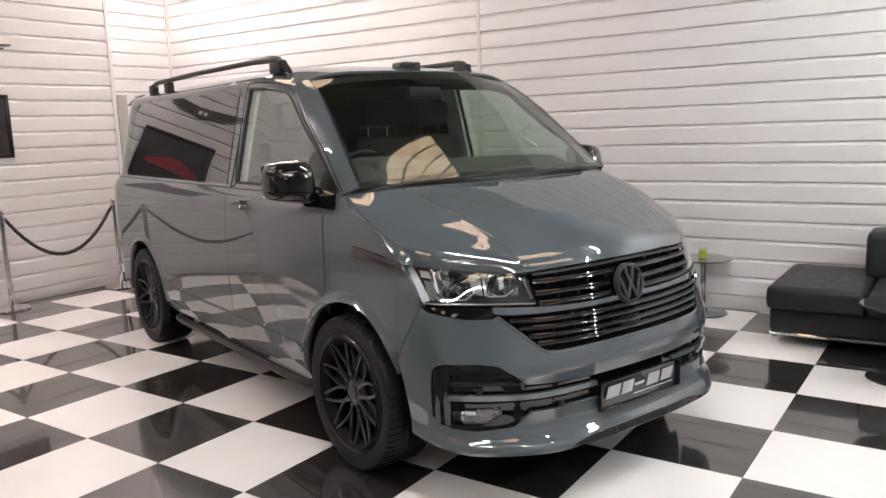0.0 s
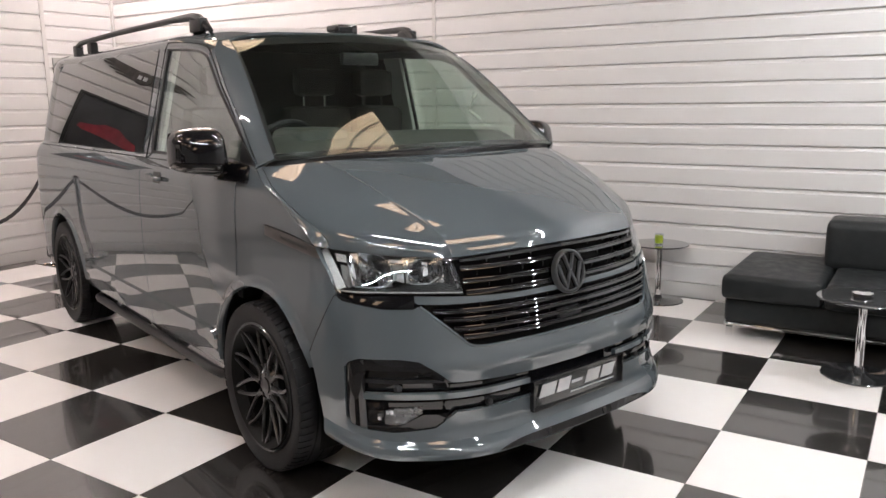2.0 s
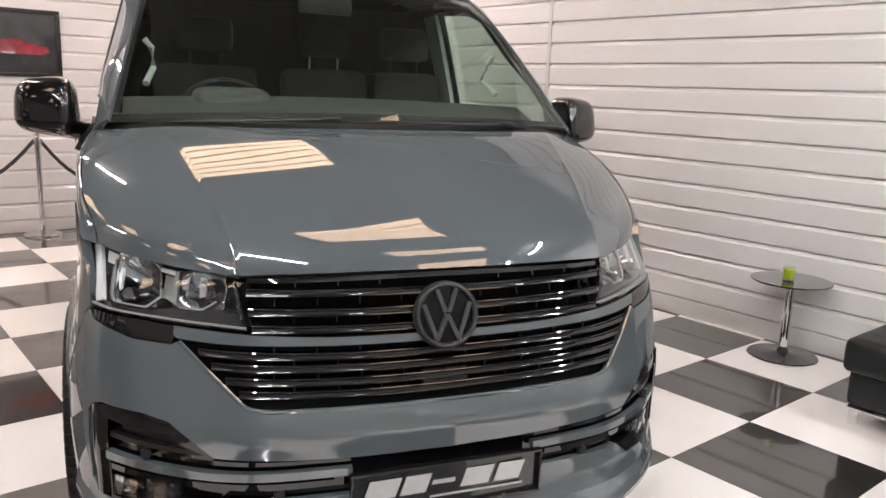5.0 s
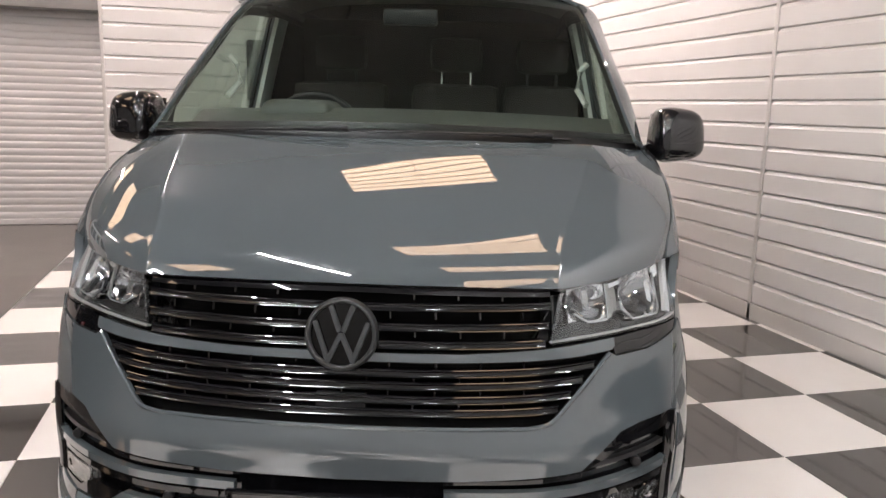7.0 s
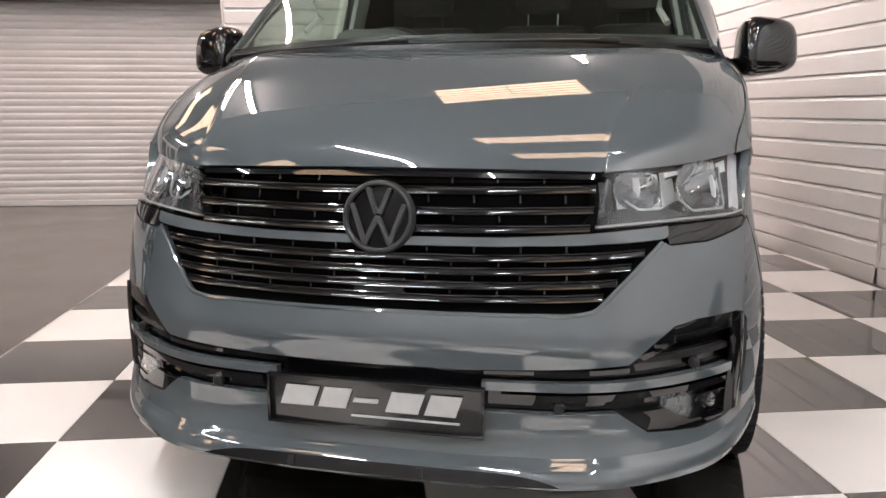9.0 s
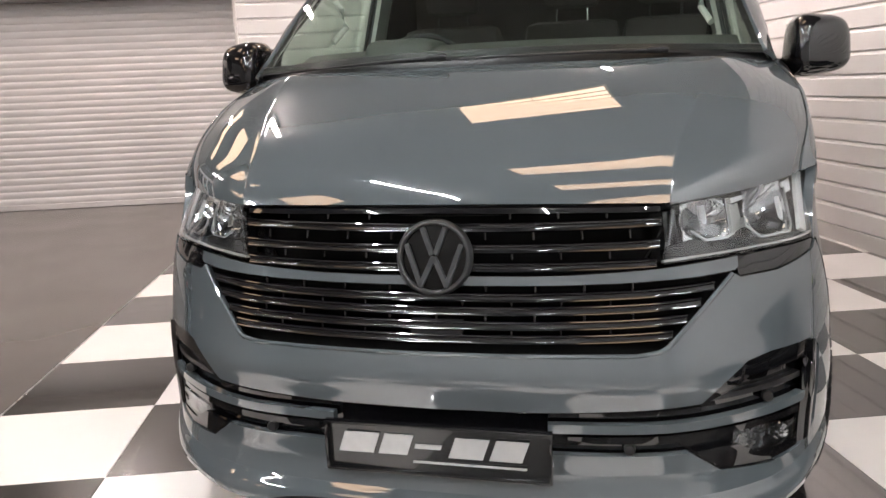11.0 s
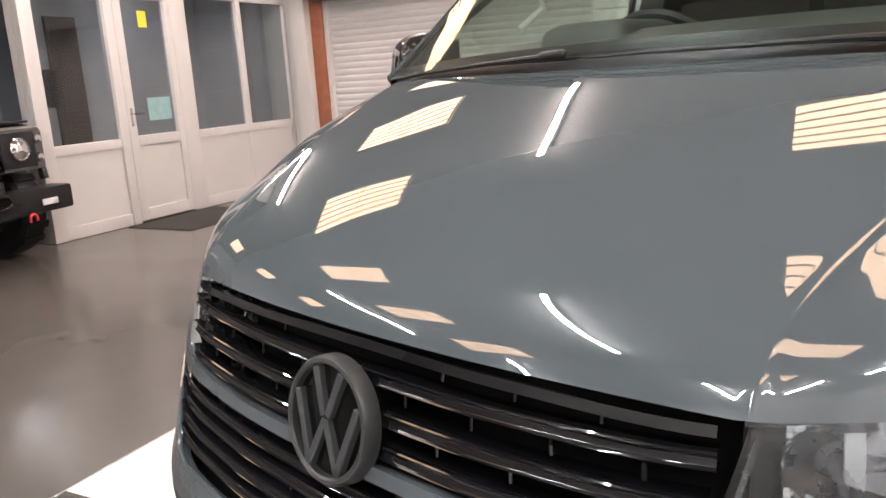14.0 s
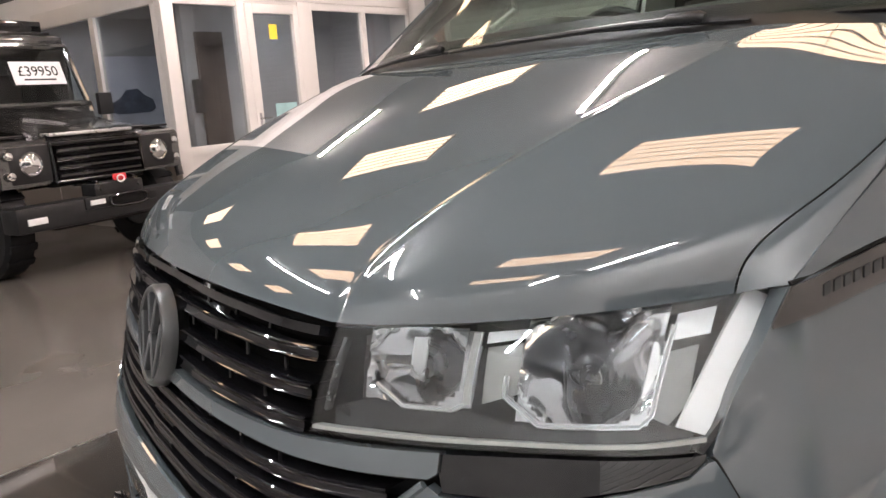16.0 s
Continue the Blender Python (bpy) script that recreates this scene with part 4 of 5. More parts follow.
# plate with plain bars in place of its lettering
plate = part("plate", sheet(lambda u, v: (0.262 * u, -0.838 - 0.012 + 0.02 * u * u * 0.4, 0.346 + 0.112 * v), list(np.linspace(-1, 1, 9)), [0, 0.5, 1], 0.012), PLATE_BLACK, bumper, "black show plate with plain silver bars")
own = bmesh.new()
for x0, x1, z0, z1 in ((-0.268, 0.268, 0.340, 0.347), (-0.268, 0.268, 0.457, 0.464), (-0.268, -0.261, 0.347, 0.457), (0.261, 0.268, 0.347, 0.457)):
    box(x0, x1, -0.858, -0.838, z0, z1, 0.002, own)
part("plate_frame", own, BLACK_GLOSS, plate)


def slant(bm, x, z, w, h, lean=0.35, y=-0.8515):
    vs = [bm.verts.new((x + a * w + b * h * lean, yy, z + b * h)) for yy in (y, y - 0.002) for a, b in ((0, 0), (1, 0), (1, 1), (0, 1))]
    for f in ((0, 1, 2, 3), (4, 7, 6, 5), (0, 4, 5, 1), (1, 5, 6, 2), (2, 6, 7, 3), (3, 7, 4, 0)):
        bm.faces.new([vs[i] for i in f])


for x, w in ((-0.235, 0.085), (-0.138, 0.070), (0.030, 0.080), (0.125, 0.075)):
    own = bmesh.new()
    slant(own, x, 0.388, w, 0.050)
    part("lettering_bar", own, PLATE_SILVER, plate)
own = bmesh.new()
slant(own, -0.050, 0.406, 0.062, 0.011)
part("lettering_bar", own, PLATE_SILVER, plate)
own = bmesh.new()
slant(own, -0.055, 0.370, 0.265, 0.005)
part("lettering_bar", own, PLATE_SILVER, plate)

# grille
GR_HI, GR_LO = [(0, .946), (.30, .945), (.542, .940)], [(0, .800), (.30, .803), (.505, .813), (.515, .82), (.542, .938)]
LG_LO = [(0, .627), (.45, .629), (.505, .636), (.53, .652), (.685, .788)]
LG_HI = [(0, .776), (.30, .779), (.60, .786), (.685, .790)]
grille = part("grille", band(front, both([(0, .938), (.52, .934)]), both([(0, .950), (.548, .945)]), 0.03, 3, 0.02, -0.003), BLACK_GLOSS, van, "glossy black slatted grille")
BLADE = [(-0.040, -0.0098), (-0.006, -0.0105), (-0.0015, -0.0100), (0.0003, -0.0088), (-0.0008, -0.0072), (-0.0022, -0.0045), (-0.0018, 0.0025), (0.0018, 0.0052), (0.0030, 0.0068), (0.0016, 0.0088), (-0.005, 0.0098), (-0.020, 0.0104), (-0.040, 0.0112)]


def blade(z, w, rise):
    def fn(s, v):
        i = min(int(v), len(BLADE) - 2)
        l, d = np.array(BLADE[i]) + (np.array(BLADE[i + 1]) - np.array(BLADE[i])) * (v - i)
        return nose(s, z + d + rise * (abs(s) / 0.5) ** 2, l - 0.003)

    return sheet(fn, list(np.linspace(-w, w, 31)), list(np.arange(len(BLADE))), 0.0015)


for z, w in ((.906, .522), (.859, .515), (.818, .505)):
    part("slat", blade(z, w, 0.006), GRILLE, grille)
for z, w in ((.752, .64), (.722, .605), (.690, .57), (.660, .535)):
    part("slat", blade(z, w, 0.008), GRILLE, grille)
for z, offs in ((.930, 0.06), (.884, 0.0), (.841, 0.06), (.770, 0.0), (.738, 0.06), (.706, 0.0), (.675, 0.06)):
    for i in range(-4, 5):
        s = i * 0.112 + offs * (1 if i >= 0 else -1)
        if abs(s) < 0.09 and z > 0.75 or abs(s) > 0.46:
            continue
        a, b = nose(s, z - 0.004, -0.014), nose(s, z + 0.014, -0.012)
        part("fin", tube([a, b], 0.0032, 6), BLACK_GLOSS, grille)
part("radar_cover", band(front, [(-.06, .652), (.06, .652)], [(-.06, .702), (.06, .702)], 0.03, 3, 0.02, -0.010), BLACK_SATIN, grille, "square black radar cover")
own = band(front, both([(0, .778), (.30, .781), (.60, .788), (.69, .793), (.70, .800)]), both([(0, .798), (.30, .801), (.505, .811), (.70, .822)]), 0.02, 5, 0.02, 0.002)
part("nose_bar", own, PAINT, van, "grey bar under the emblem")
for k in HALVES:
    nf = lambda s, z, k=k: front(k * s, z)
    part("bumper_seam", tube([nf(a, b) for a, b in ((.968, .826), (.975, .821), (1.02, .759), (1.07, .690), (1.132, .604))], 0.0016, 6), BLACK_MATT, van)
    part("lamp_underline", band(nf, [(.700, .800), (.706, .780), (.81, .782), (.95, .809), (.964, .822)], [(.700, .820), (.80, .825), (.95, .827), (.964, .828)], 0.01, 6, 0.02, -0.004), BLACK_GLOSS, van)

edge = [(.685, .786), (.61, .720), (.535, .654), (.522, .643), (.505, .635), (.48, .631), (.45, .628), (.30, .627), (.15, .626)]
edge = [(-s, z) for s, z in edge] + [(0, .626)] + edge[::-1]
part("grille_lip", tube([nose(s, z, -0.001) for s, z in edge], 0.0055, 8), PAINT, van, "rounded grey lip under the lower grille")

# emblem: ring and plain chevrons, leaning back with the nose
c = nose(0, .840, 0.010)
EMBLEM = Matrix.Translation(Vector(c)) @ Matrix.Rotation(radians(-11), 4, "X")


def set_out(own):
    bmesh.ops.transform(own, matrix=EMBLEM, verts=own.verts[:])
    return own


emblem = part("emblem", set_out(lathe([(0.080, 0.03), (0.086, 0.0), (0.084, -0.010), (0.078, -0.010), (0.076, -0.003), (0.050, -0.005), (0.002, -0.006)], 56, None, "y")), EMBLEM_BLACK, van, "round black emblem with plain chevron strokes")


def stroke(bm, p, q, w=0.0125):
    a, b = Vector((p[0], 0, p[1])), Vector((q[0], 0, q[1]))
    n = (b - a).cross(Vector((0, 1, 0))).normalized() * w / 2
    vs = [bm.verts.new((v.x * e, y, v.z)) for y, e in ((-0.015, 0.97), (0.0, 1.0)) for v in (a - n, a + n, b + n, b - n)]
    for f in ((0, 1, 2, 3), (4, 7, 6, 5), (0, 4, 5, 1), (1, 5, 6, 2), (2, 6, 7, 3), (3, 7, 4, 0)):
        bm.faces.new([vs[i] for i in f])


for p, q in (((-0.028, 0.068), (-0.004, 0.006)), ((0.028, 0.068), (0.004, 0.006)), ((-0.066, 0.030), (-0.030, -0.066)), ((-0.032, -0.066), (0.0, 0.002)), ((0.066, 0.030), (0.030, -0.066)), ((0.032, -0.066), (0.0, 0.002))):
    own = bmesh.new()
    stroke(own, p, q)
    bmesh.ops.bevel(own, geom=own.edges[:], offset=0.0015, segments=1, affect="EDGES")
    part("chevron_stroke", set_out(own), STROKE, emblem)
own = lathe([(0.074, -0.002), (0.075, -0.013), (0.078, -0.016), (0.083, -0.015), (0.087, -0.009), (0.088, 0.010), (0.074, -0.002)], 56, None, "y", (0, 0, 0), False)
part("emblem_ring", set_out(own), DARK_TRIM, emblem)

# headlights
def ribbon(pts, w, lift, k, thick=0.010):
    """A flat strip of width w along (s, z) points, over the nose surface."""
    own = bmesh.new()
    P = [np.array(p, float) for p in pts]
    rows = []
    for i, p in enumerate(P):
        d = P[min(i + 1, len(P) - 1)] - P[max(i - 1, 0)]
        n = np.array((-d[1], d[0])) / np.linalg.norm(d) * w / 2
        rows.append([own.verts.new(nose(k * q[0], q[1], l)) for l in (lift, lift - thick) for q in (p - n, p + n)])
    for a, b in zip(rows, rows[1:]):
        for m, n in ((0, 1), (1, 3), (3, 2), (2, 0)):
            own.faces.new((a[m], a[n], b[n], b[m]))
    for r in (rows[0], rows[-1]):
        own.faces.new((r[0], r[1], r[3], r[2]))
    return own


def finer(pts, n=4):
    return [tuple(np.array(a) + (np.array(b) - np.array(a)) * i / n) for a, b in zip(pts, pts[1:]) for i in range(n)] + [pts[-1]]


for k in HALVES:
    rnd = random.Random(5)
    nf = lambda s, z, k=k: front(k * s, z)
    np_ = lambda s, z, l, k=k: nose(k * s, z, l)
    lo = [(.517, .819), (.60, .824), (.77, .829), (.955, .831), (.970, .842), (1.008, .910), (1.022, .975)]
    hi = [(.517, .825), (.549, .948), (.75, .965), (.92, .983), (1.0, .993), (1.022, .994)]
    lamp = part("headlight", band(nf, lo, hi, 0.015, 10, 0.004, -0.003), LENS, van, "clear headlight with chrome reflectors and light guides")
    lamp.visible_shadow = False
    part("housing", band(nf, [(.522, .823), (.955, .832), (1.0, .92)], [(.522, .83), (.552, .946), (.75, .960), (.92, .975), (1.0, .982)], 0.03, 8, 0.006, -0.105), LAMP_INNER, lamp, "dark inner lamp housing")
    part("bezel", band(nf, [(.53, .828), (.75, .833), (.955, .836)], [(.54, .850), (.60, .868), (.66, .860), (.72, .864), (.77, .852), (.82, .850), (.90, .853), (.955, .852)], 0.02, 5, 0.03, -0.026), LAMP_INNER, lamp, "dark sculpted lamp floor")
    part("lamp_seal", ribbon(finer([(.958, .830), (.988, .872), (1.012, .925), (1.023, .990)], 6), 0.008, -0.005, k, 0.02), BLACK_SATIN, lamp)
    # black ribbon added for the dark gap between bonnet and lens
    part("bonnet_gap_strip", ribbon(finer([(.545, .951), (.65, .960), (.75, .968), (.92, .986), (1.0, .996), (1.024, .998)], 6), 0.008, -0.004, k, 0.02), BLACK_SATIN, lamp)
    # chrome strip, its bright reflection put in as a pale colour
    part("pale_shine_strip", ribbon(finer([(.522, .826), (.60, .831), (.77, .837), (.90, .839), (.962, .842)]), 0.0045, -0.003, k, 0.016), PALE_PLATE, lamp)
    # chambers: faceted bowls that open towards the lens
    for s0, s1, z0, z1, deep, ns, nv in ((.585, .706, .866, .957, .060, 22, 16), (.770, .905, .858, .977, .075, 28, 20)):

        def bowl(u, v, s0=s0, s1=s1, z0=z0, z1=z1, deep=deep, k=k):
            r = min(1.0, u * u * 0.9 + v * v * 0.9)
            sh = 0.0022 * abs(math.sin(4.2 * u + 0.7 * v)) * (1 - r)
            return nose(k * ((s0 + s1) / 2 + u * (s1 - s0) / 2), (z0 + z1) / 2 + v * (z1 - z0) / 2, -0.028 - deep * (1 - r) + sh)

        part("reflector", sheet(bowl, list(np.linspace(-1, 1, ns)), list(np.linspace(-1, 1, nv)), 0.003), REFLECT, lamp, "fluted chrome reflector", sharp=30)
        c2 = np_((s0 + s1) / 2, (z0 + z1) / 2 + 0.004, -0.028 - deep)
        d = np_((s0 + s1) / 2, (z0 + z1) / 2, 0.1) - np_((s0 + s1) / 2, (z0 + z1) / 2, 0)
        turn = Matrix.Translation(Vector(c2)) @ Matrix.Rotation(math.atan2(d[0], -d[1]), 4, "Z")
        own = lathe([(0.021, 0.006), (0.022, -0.012), (0.014, -0.016), (0.013, -0.034), (0.010, -0.042), (0.003, -0.045)], 18, None, "y", (0, 0, 0))
        bmesh.ops.transform(own, matrix=turn, verts=own.verts[:])
        part("bulb", own, LAMP_DARK, lamp)
        # dark teeth modelled on a reflection across the middle of the larger bowl
        for n in range(7 if s0 > 0.7 else 0):
            q, hh = .838 + .0095 * n, rnd.uniform(0.012, 0.024)
            own = bmesh.new()
            ring = [own.verts.new(np_(q + a, .896 + b, l)) for a, b, l in ((-0.005, 0, -0.074), (0.005, 0, -0.074), (0.005, 0, -0.062), (-0.005, 0, -0.062), (0.0, hh, -0.076))]
            for f in ((0, 1, 2, 3), (0, 4, 1), (1, 4, 2), (2, 4, 3), (3, 4, 0)):
                own.faces.new([ring[t] for t in f])
            part("prism", own, LAMP_INNER, lamp, sharp=5)
    # chrome framed light guides
    for pts in ([(.713, .872), (.700, .865), (.640, .864), (.604, .886)], [(.912, .955), (.906, .868), (.895, .858), (.795, .856), (.757, .884), (.757, .905)]):
        part("guide_frame", ribbon(finer(pts, 3), 0.0065, -0.022, k, 0.014), REFLECT, lamp)
        part("light_guide", ribbon(finer(pts, 3), 0.0030, -0.020, k, 0.006), GUIDE, lamp)
    part("guide_frame", ribbon(finer([(.716, .953), (.714, .868)]), 0.016, -0.024, k, 0.012), REFLECT, lamp)
    part("light_guide", ribbon(finer([(.718, .951), (.716, .872)]), 0.008, -0.021, k, 0.006), PALE_PLATE, lamp)
    part("divider", band(nf, [(.728, .872), (.766, .886)], [(.728, .936), (.770, .944)], 0.01, 4, 0.004, -0.044), PALE_PLATE, lamp, "pale divider between the lamp chambers")
    part("divider_cap", band(nf, [(.728, .941), (.770, .948)], [(.728, .953), (.770, .957)], 0.01, 3, 0.004, -0.030), DRL, lamp)
    part("textured_plate", band(nf, [(.634, .900), (.658, .892)], [(.640, .944), (.662, .945)], 0.01, 4, 0.004, -0.036), SATIN_METAL, lamp)
    part("inner_panel", band(nf, [(.535, .846), (.590, .862)], [(.556, .938), (.590, .942)], 0.02, 4, 0.004, -0.060), BLACK_GLOSS, lamp)
    part("inner_rib", ribbon(finer([(.558, .936), (.534, .846)]), 0.006, -0.012, k), LAMP_DARK, lamp)
    part("side_plate", band(nf, [(.912, .866), (.930, .858), (.948, .880)], [(.912, .930), (.948, .936)], 0.01, 4, 0.004, -0.040), PALE_PLATE, lamp)
    part("side_plate", ribbon(finer([(.899, .870), (.902, .940)]), 0.010, -0.034, k), DRL, lamp)
    part("upper_plate", band(nf, [(.914, .940), (.954, .944)], [(.914, .966), (.956, .971)], 0.01, 3, 0.004, -0.026), DRL, lamp)
    part("light_guide", ribbon(finer([(.950, .850), (.962, .885), (.980, .935), (.997, .980)], 4), 0.034, -0.016, k), DRL, lamp, "white light guide panel")
    # badge strip on the wing
    b = part("wing_badge", band(side, [(-.354, .946), (-.10, .980), (.0, .996)], [(-.354, .952), (-.331, .988), (-.20, 1.011), (-.10, 1.024), (.0, 1.034)], 0.02, 4, 0.006, 0.003, k), BADGE, van, "dark badge strip on the wing")
    part("badge_seam", tube([side(y, z) * (k, 1, 1) for y, z in ((-.333, .991), (-.20, 1.014), (-.10, 1.027), (.0, 1.037))], 0.003, 6), BLACK_MATT, van)
    for n in range(11):
        y = -0.29 + 0.0165 * n
        part("badge_bar", band(side, [(y, line([(-.334, .972), (0, 1.016)], y) - .0065), (y + .010, line([(-.334, .972), (0, 1.016)], y) - .0045)], [(y, line([(-.334, .972), (0, 1.016)], y) + .0065), (y + .010, line([(-.334, .972), (0, 1.016)], y) + .0085)], 0.01, 2, 0.003, 0.005, k), DARK_TRIM, b)
    # door handle
    own = tube([side(1.03, 1.150) * (k, 1, 1) + np.array((k * 0.004, 0, 0)), side(1.05, 1.152) * (k, 1, 1) + np.array((k * 0.030, 0, 0)), side(1.17, 1.156) * (k, 1, 1) + np.array((k * 0.030, 0, 0)), side(1.19, 1.158) * (k, 1, 1) + np.array((k * 0.004, 0, 0))], 0.012, 10)
    part("door_handle", own, PAINT, van, "grey door handle")
    part("handle_cup", band(side, [(1.06, 1.125), (1.16, 1.125)], [(1.06, 1.180), (1.16, 1.180)], 0.02, 5, 0.004, 0.0012, k), BLACK_SATIN, van)
    # door mirror
    own = bmesh.new()
    bmesh.ops.create_icosphere(own, subdivisions=4, radius=1)
    mx, mz = (1.020, 1.312) if k < 0 else (1.024, 1.300)
    for v in own.verts:
        q = Vector([math.copysign(abs(t) ** 0.55, t) for t in v.co])
        low = 0.10 * max(0.0, -q.z) * (q.x + 0.3)
        v.co = (k * (mx + 0.100 * q.x * (1 - 0.06 * q.z)), 0.405 + (0.135 if q.y < 0 else 0.060) * q.y * (1 - 0.25 * q.x) * (1 - 0.12 * q.z) + 0.035 * (q.x + 1) * 0.5, mz + (0.100 if q.z > 0 else 0.096) * q.z * (1 - 0.10 * q.x) + 0.05 * low)
    mirror = part("door_mirror", own, BLACK_GLOSS, van, "glossy black door mirror")
    own = tube([(k * 0.885, 0.34, 1.228), (k * 0.93, 0.40, 1.235), (k * 0.98, 0.42, 1.238), (k * (mx - 0.02), 0.42, 1.245)], 0.03, 12, radii=[0.036, 0.034, 0.030, 0.030])
    part("mirror_arm", own, BLACK_GLOSS, mirror)
    part("mirror_foot", band(side, [(0.15, 1.185), (0.42, 1.185)], [(0.15, 1.205), (0.20, 1.25), (0.42, 1.28)], 0.03, 5, 0.02, 0.012, k), BLACK_GLOSS, mirror)
    part("mirror_face", box(min(k * (mx - .082), k * (mx + .082)), max(k * (mx - .082), k * (mx + .082)), 0.488, 0.492, mz - 0.075, mz + 0.078, 0.0015), CHROME, mirror)
    # roof rail
    pts = [(k * 0.645, 1.03, 1.868), (k * 0.650, 1.08, 1.900), (k * 0.660, 1.14, 1.936), (k * 0.666, 1.20, 1.950), (k * 0.668, 1.45, 1.956), (k * 0.668, 2.4, 1.960), (k * 0.668, 3.25, 1.952), (k * 0.66, 3.38, 1.932), (k * 0.65, 3.48, 1.89)]
    rail = part("roof_rail", tube(pts, 0.017, 10, radii=[0.012, 0.022, 0.026, 0.022, 0.017, 0.017, 0.017, 0.02, 0.016]), BLACK_SATIN, van, "black roof rail")
    part("rail_foot", box(min(k * 0.635, k * 0.685), max(k * 0.635, k * 0.685), 1.08, 1.22, 1.868, 1.940, 0.014), BLACK_SATIN, rail)
    for y in (3.02, 3.38):
        part("rail_foot", box(min(k * 0.635, k * 0.685), max(k * 0.635, k * 0.685), y - 0.05, y + 0.05, 1.865, 1.942, 0.012), BLACK_SATIN, rail)

part("roof_camera", box(-0.045, 0.075, 0.80, 0.93, 1.868, 1.918, 0.014), BLACK_GLOSS, van, "black roof camera pod")


# ---- wheels ----
def wheel(k, y):
    hub = part("wheel", lathe([(0.255, 0.13), (0.262, 0.12), (0.240, 0.10), (0.232, -0.08), (0.262, -0.11), (0.268, -0.125), (0.262, -0.125), (0.225, -0.07), (0.22, 0.09), (0.255, 0.13)][::-1], 48, None, "x", caps=False), BLACK_MATT, van, "black alloy wheel with split spokes")
    s = -k
    hub.matrix_basis = Matrix.Translation((k * 0.835, y, WHEEL_Z)) @ (Matrix.Rotation(math.pi, 4, "Z") if k < 0 else Matrix.Identity(4))
    prof = [(0.262, -0.115), (0.29, -0.122), (0.325, -0.128), (0.342, -0.124), (0.351, -0.105), (0.357, -0.06), (0.358, 0.0), (0.357, 0.06), (0.351, 0.105), (0.342, 0.124), (0.325, 0.128), (0.29, 0.122), (0.262, 0.115)]
    part("tyre", lathe(prof + [prof[0]], 72, None, "x", caps=False), RUBBER, hub, "low-profile black tyre")
    own = bmesh.new()
    for d in (-0.055, 0.0, 0.055):
        lathe([(0.3585, d - 0.004), (0.3588, d), (0.3585, d + 0.004)], 48, own, "x", caps=False)
    part("tread_groove", own, BLACK_MATT, hub)
    # shoulder blocks between the sipes
    verts, faces = [], []
    for sx in (-1, 1):
        for i in range(66):
            a0, a1 = 2 * math.pi * i / 66, 2 * math.pi * (i + 0.80) / 66
            n = len(verts)
            for a, skew in ((a0, 0.0), (a1, 0.0)):
                for r, x, lean in ((0.340, 0.1275, 0.0), (0.3475, 0.1235, 0.004), (0.3545, 0.108, 0.010), (0.3580, 0.070, 0.026), (0.350, 0.068, 0.026)):
                    verts.append((sx * x, r * math.cos(a + lean), r * math.sin(a + lean)))
            for j in range(4):
                faces.append((n + j, n + j + 1, n + j + 6, n + j + 5))
            faces += [(n, n + 1, n + 2, n + 3, n + 4), (n + 5, n + 6, n + 7, n + 8, n + 9), (n, n + 4, n + 9, n + 5)]
    own = bmesh.new()
    me = bpy.data.meshes.new("tread_blocks")
    me.from_pydata(verts, [], faces)
    own.from_mesh(me)
    bpy.data.meshes.remove(me)
    bmesh.ops.recalc_face_normals(own, faces=own.faces[:])
    tagged(part("tyre_tread", own, RUBBER, hub), "black rubber tread blocks", kind="stuff")
    for i in range(10):
        a = 2 * math.pi * i / 10

        def at(r, t, x):
            return Vector((x, r * math.cos(a + t), r * math.sin(a + t)))

        own = tube([at(0.055, 0, 0.085), at(0.09, 0, 0.085), at(0.125, 0, 0.090)], 0.012, 8, radii=[0.016, 0.012, 0.0095])
        for t in (-1, 1):
            tube([at(0.108, 0, 0.089), at(0.160, 0.115 * t, 0.096), at(0.212, 0.205 * t, 0.105), at(0.264, 0.285 * t, 0.116)], 0.009, 8, own, radii=[0.0092, 0.0078, 0.0074, 0.0088])
        part("spoke", own, RIM, hub)
    part("rim_edge", lathe([(0.258, 0.104), (0.262, 0.122), (0.268, 0.127), (0.272, 0.122), (0.270, 0.112), (0.258, 0.104)], 60, None, "x", caps=False), RIM, hub)
    part("hub_disc", lathe([(0.075, 0.05), (0.078, 0.075), (0.065, 0.09), (0.036, 0.094), (0.034, 0.100), (0.002, 0.102)], 32, None, "x"), RIM, hub)
    for i in range(5):
        a = 2 * math.pi * i / 5 + 0.3
        part("wheel_bolt", lathe([(0.009, 0.085), (0.009, 0.098), (0.004, 0.099)], 6, None, "x", (0, 0.053 * math.cos(a), 0.053 * math.sin(a))), RIM, hub)
    part("brake_disc", lathe([(0.06, 0.0), (0.165, 0.0), (0.165, 0.022), (0.06, 0.022), (0.06, 0.0)], 40, None, "x", caps=False), DISC, hub)
    part("brake_caliper", box(-0.03, 0.055, 0.10, 0.19, -0.05, 0.10, 0.015), BLACK_SATIN, hub)
    lining = bmesh.new()
    for i in range(29):
        a = -0.35 + (math.pi + 0.7) * i / 28
        for x in (k * 0.55, k * (side(y, 0.6)[0] - 0.02)):
            lining.verts.new((x, y + 0.43 * math.cos(a), WHEEL_Z + 0.43 * math.sin(a)))
    lining.verts.ensure_lookup_table()
    for i in range(28):
        lining.faces.new([lining.verts[j] for j in (2 * i, 2 * i + 1, 2 * i + 3, 2 * i + 2)])
    bmesh.ops.solidify(lining, geom=lining.faces[:], thickness=0.01)
    part("arch_liner", lining, BLACK_MATT, van)


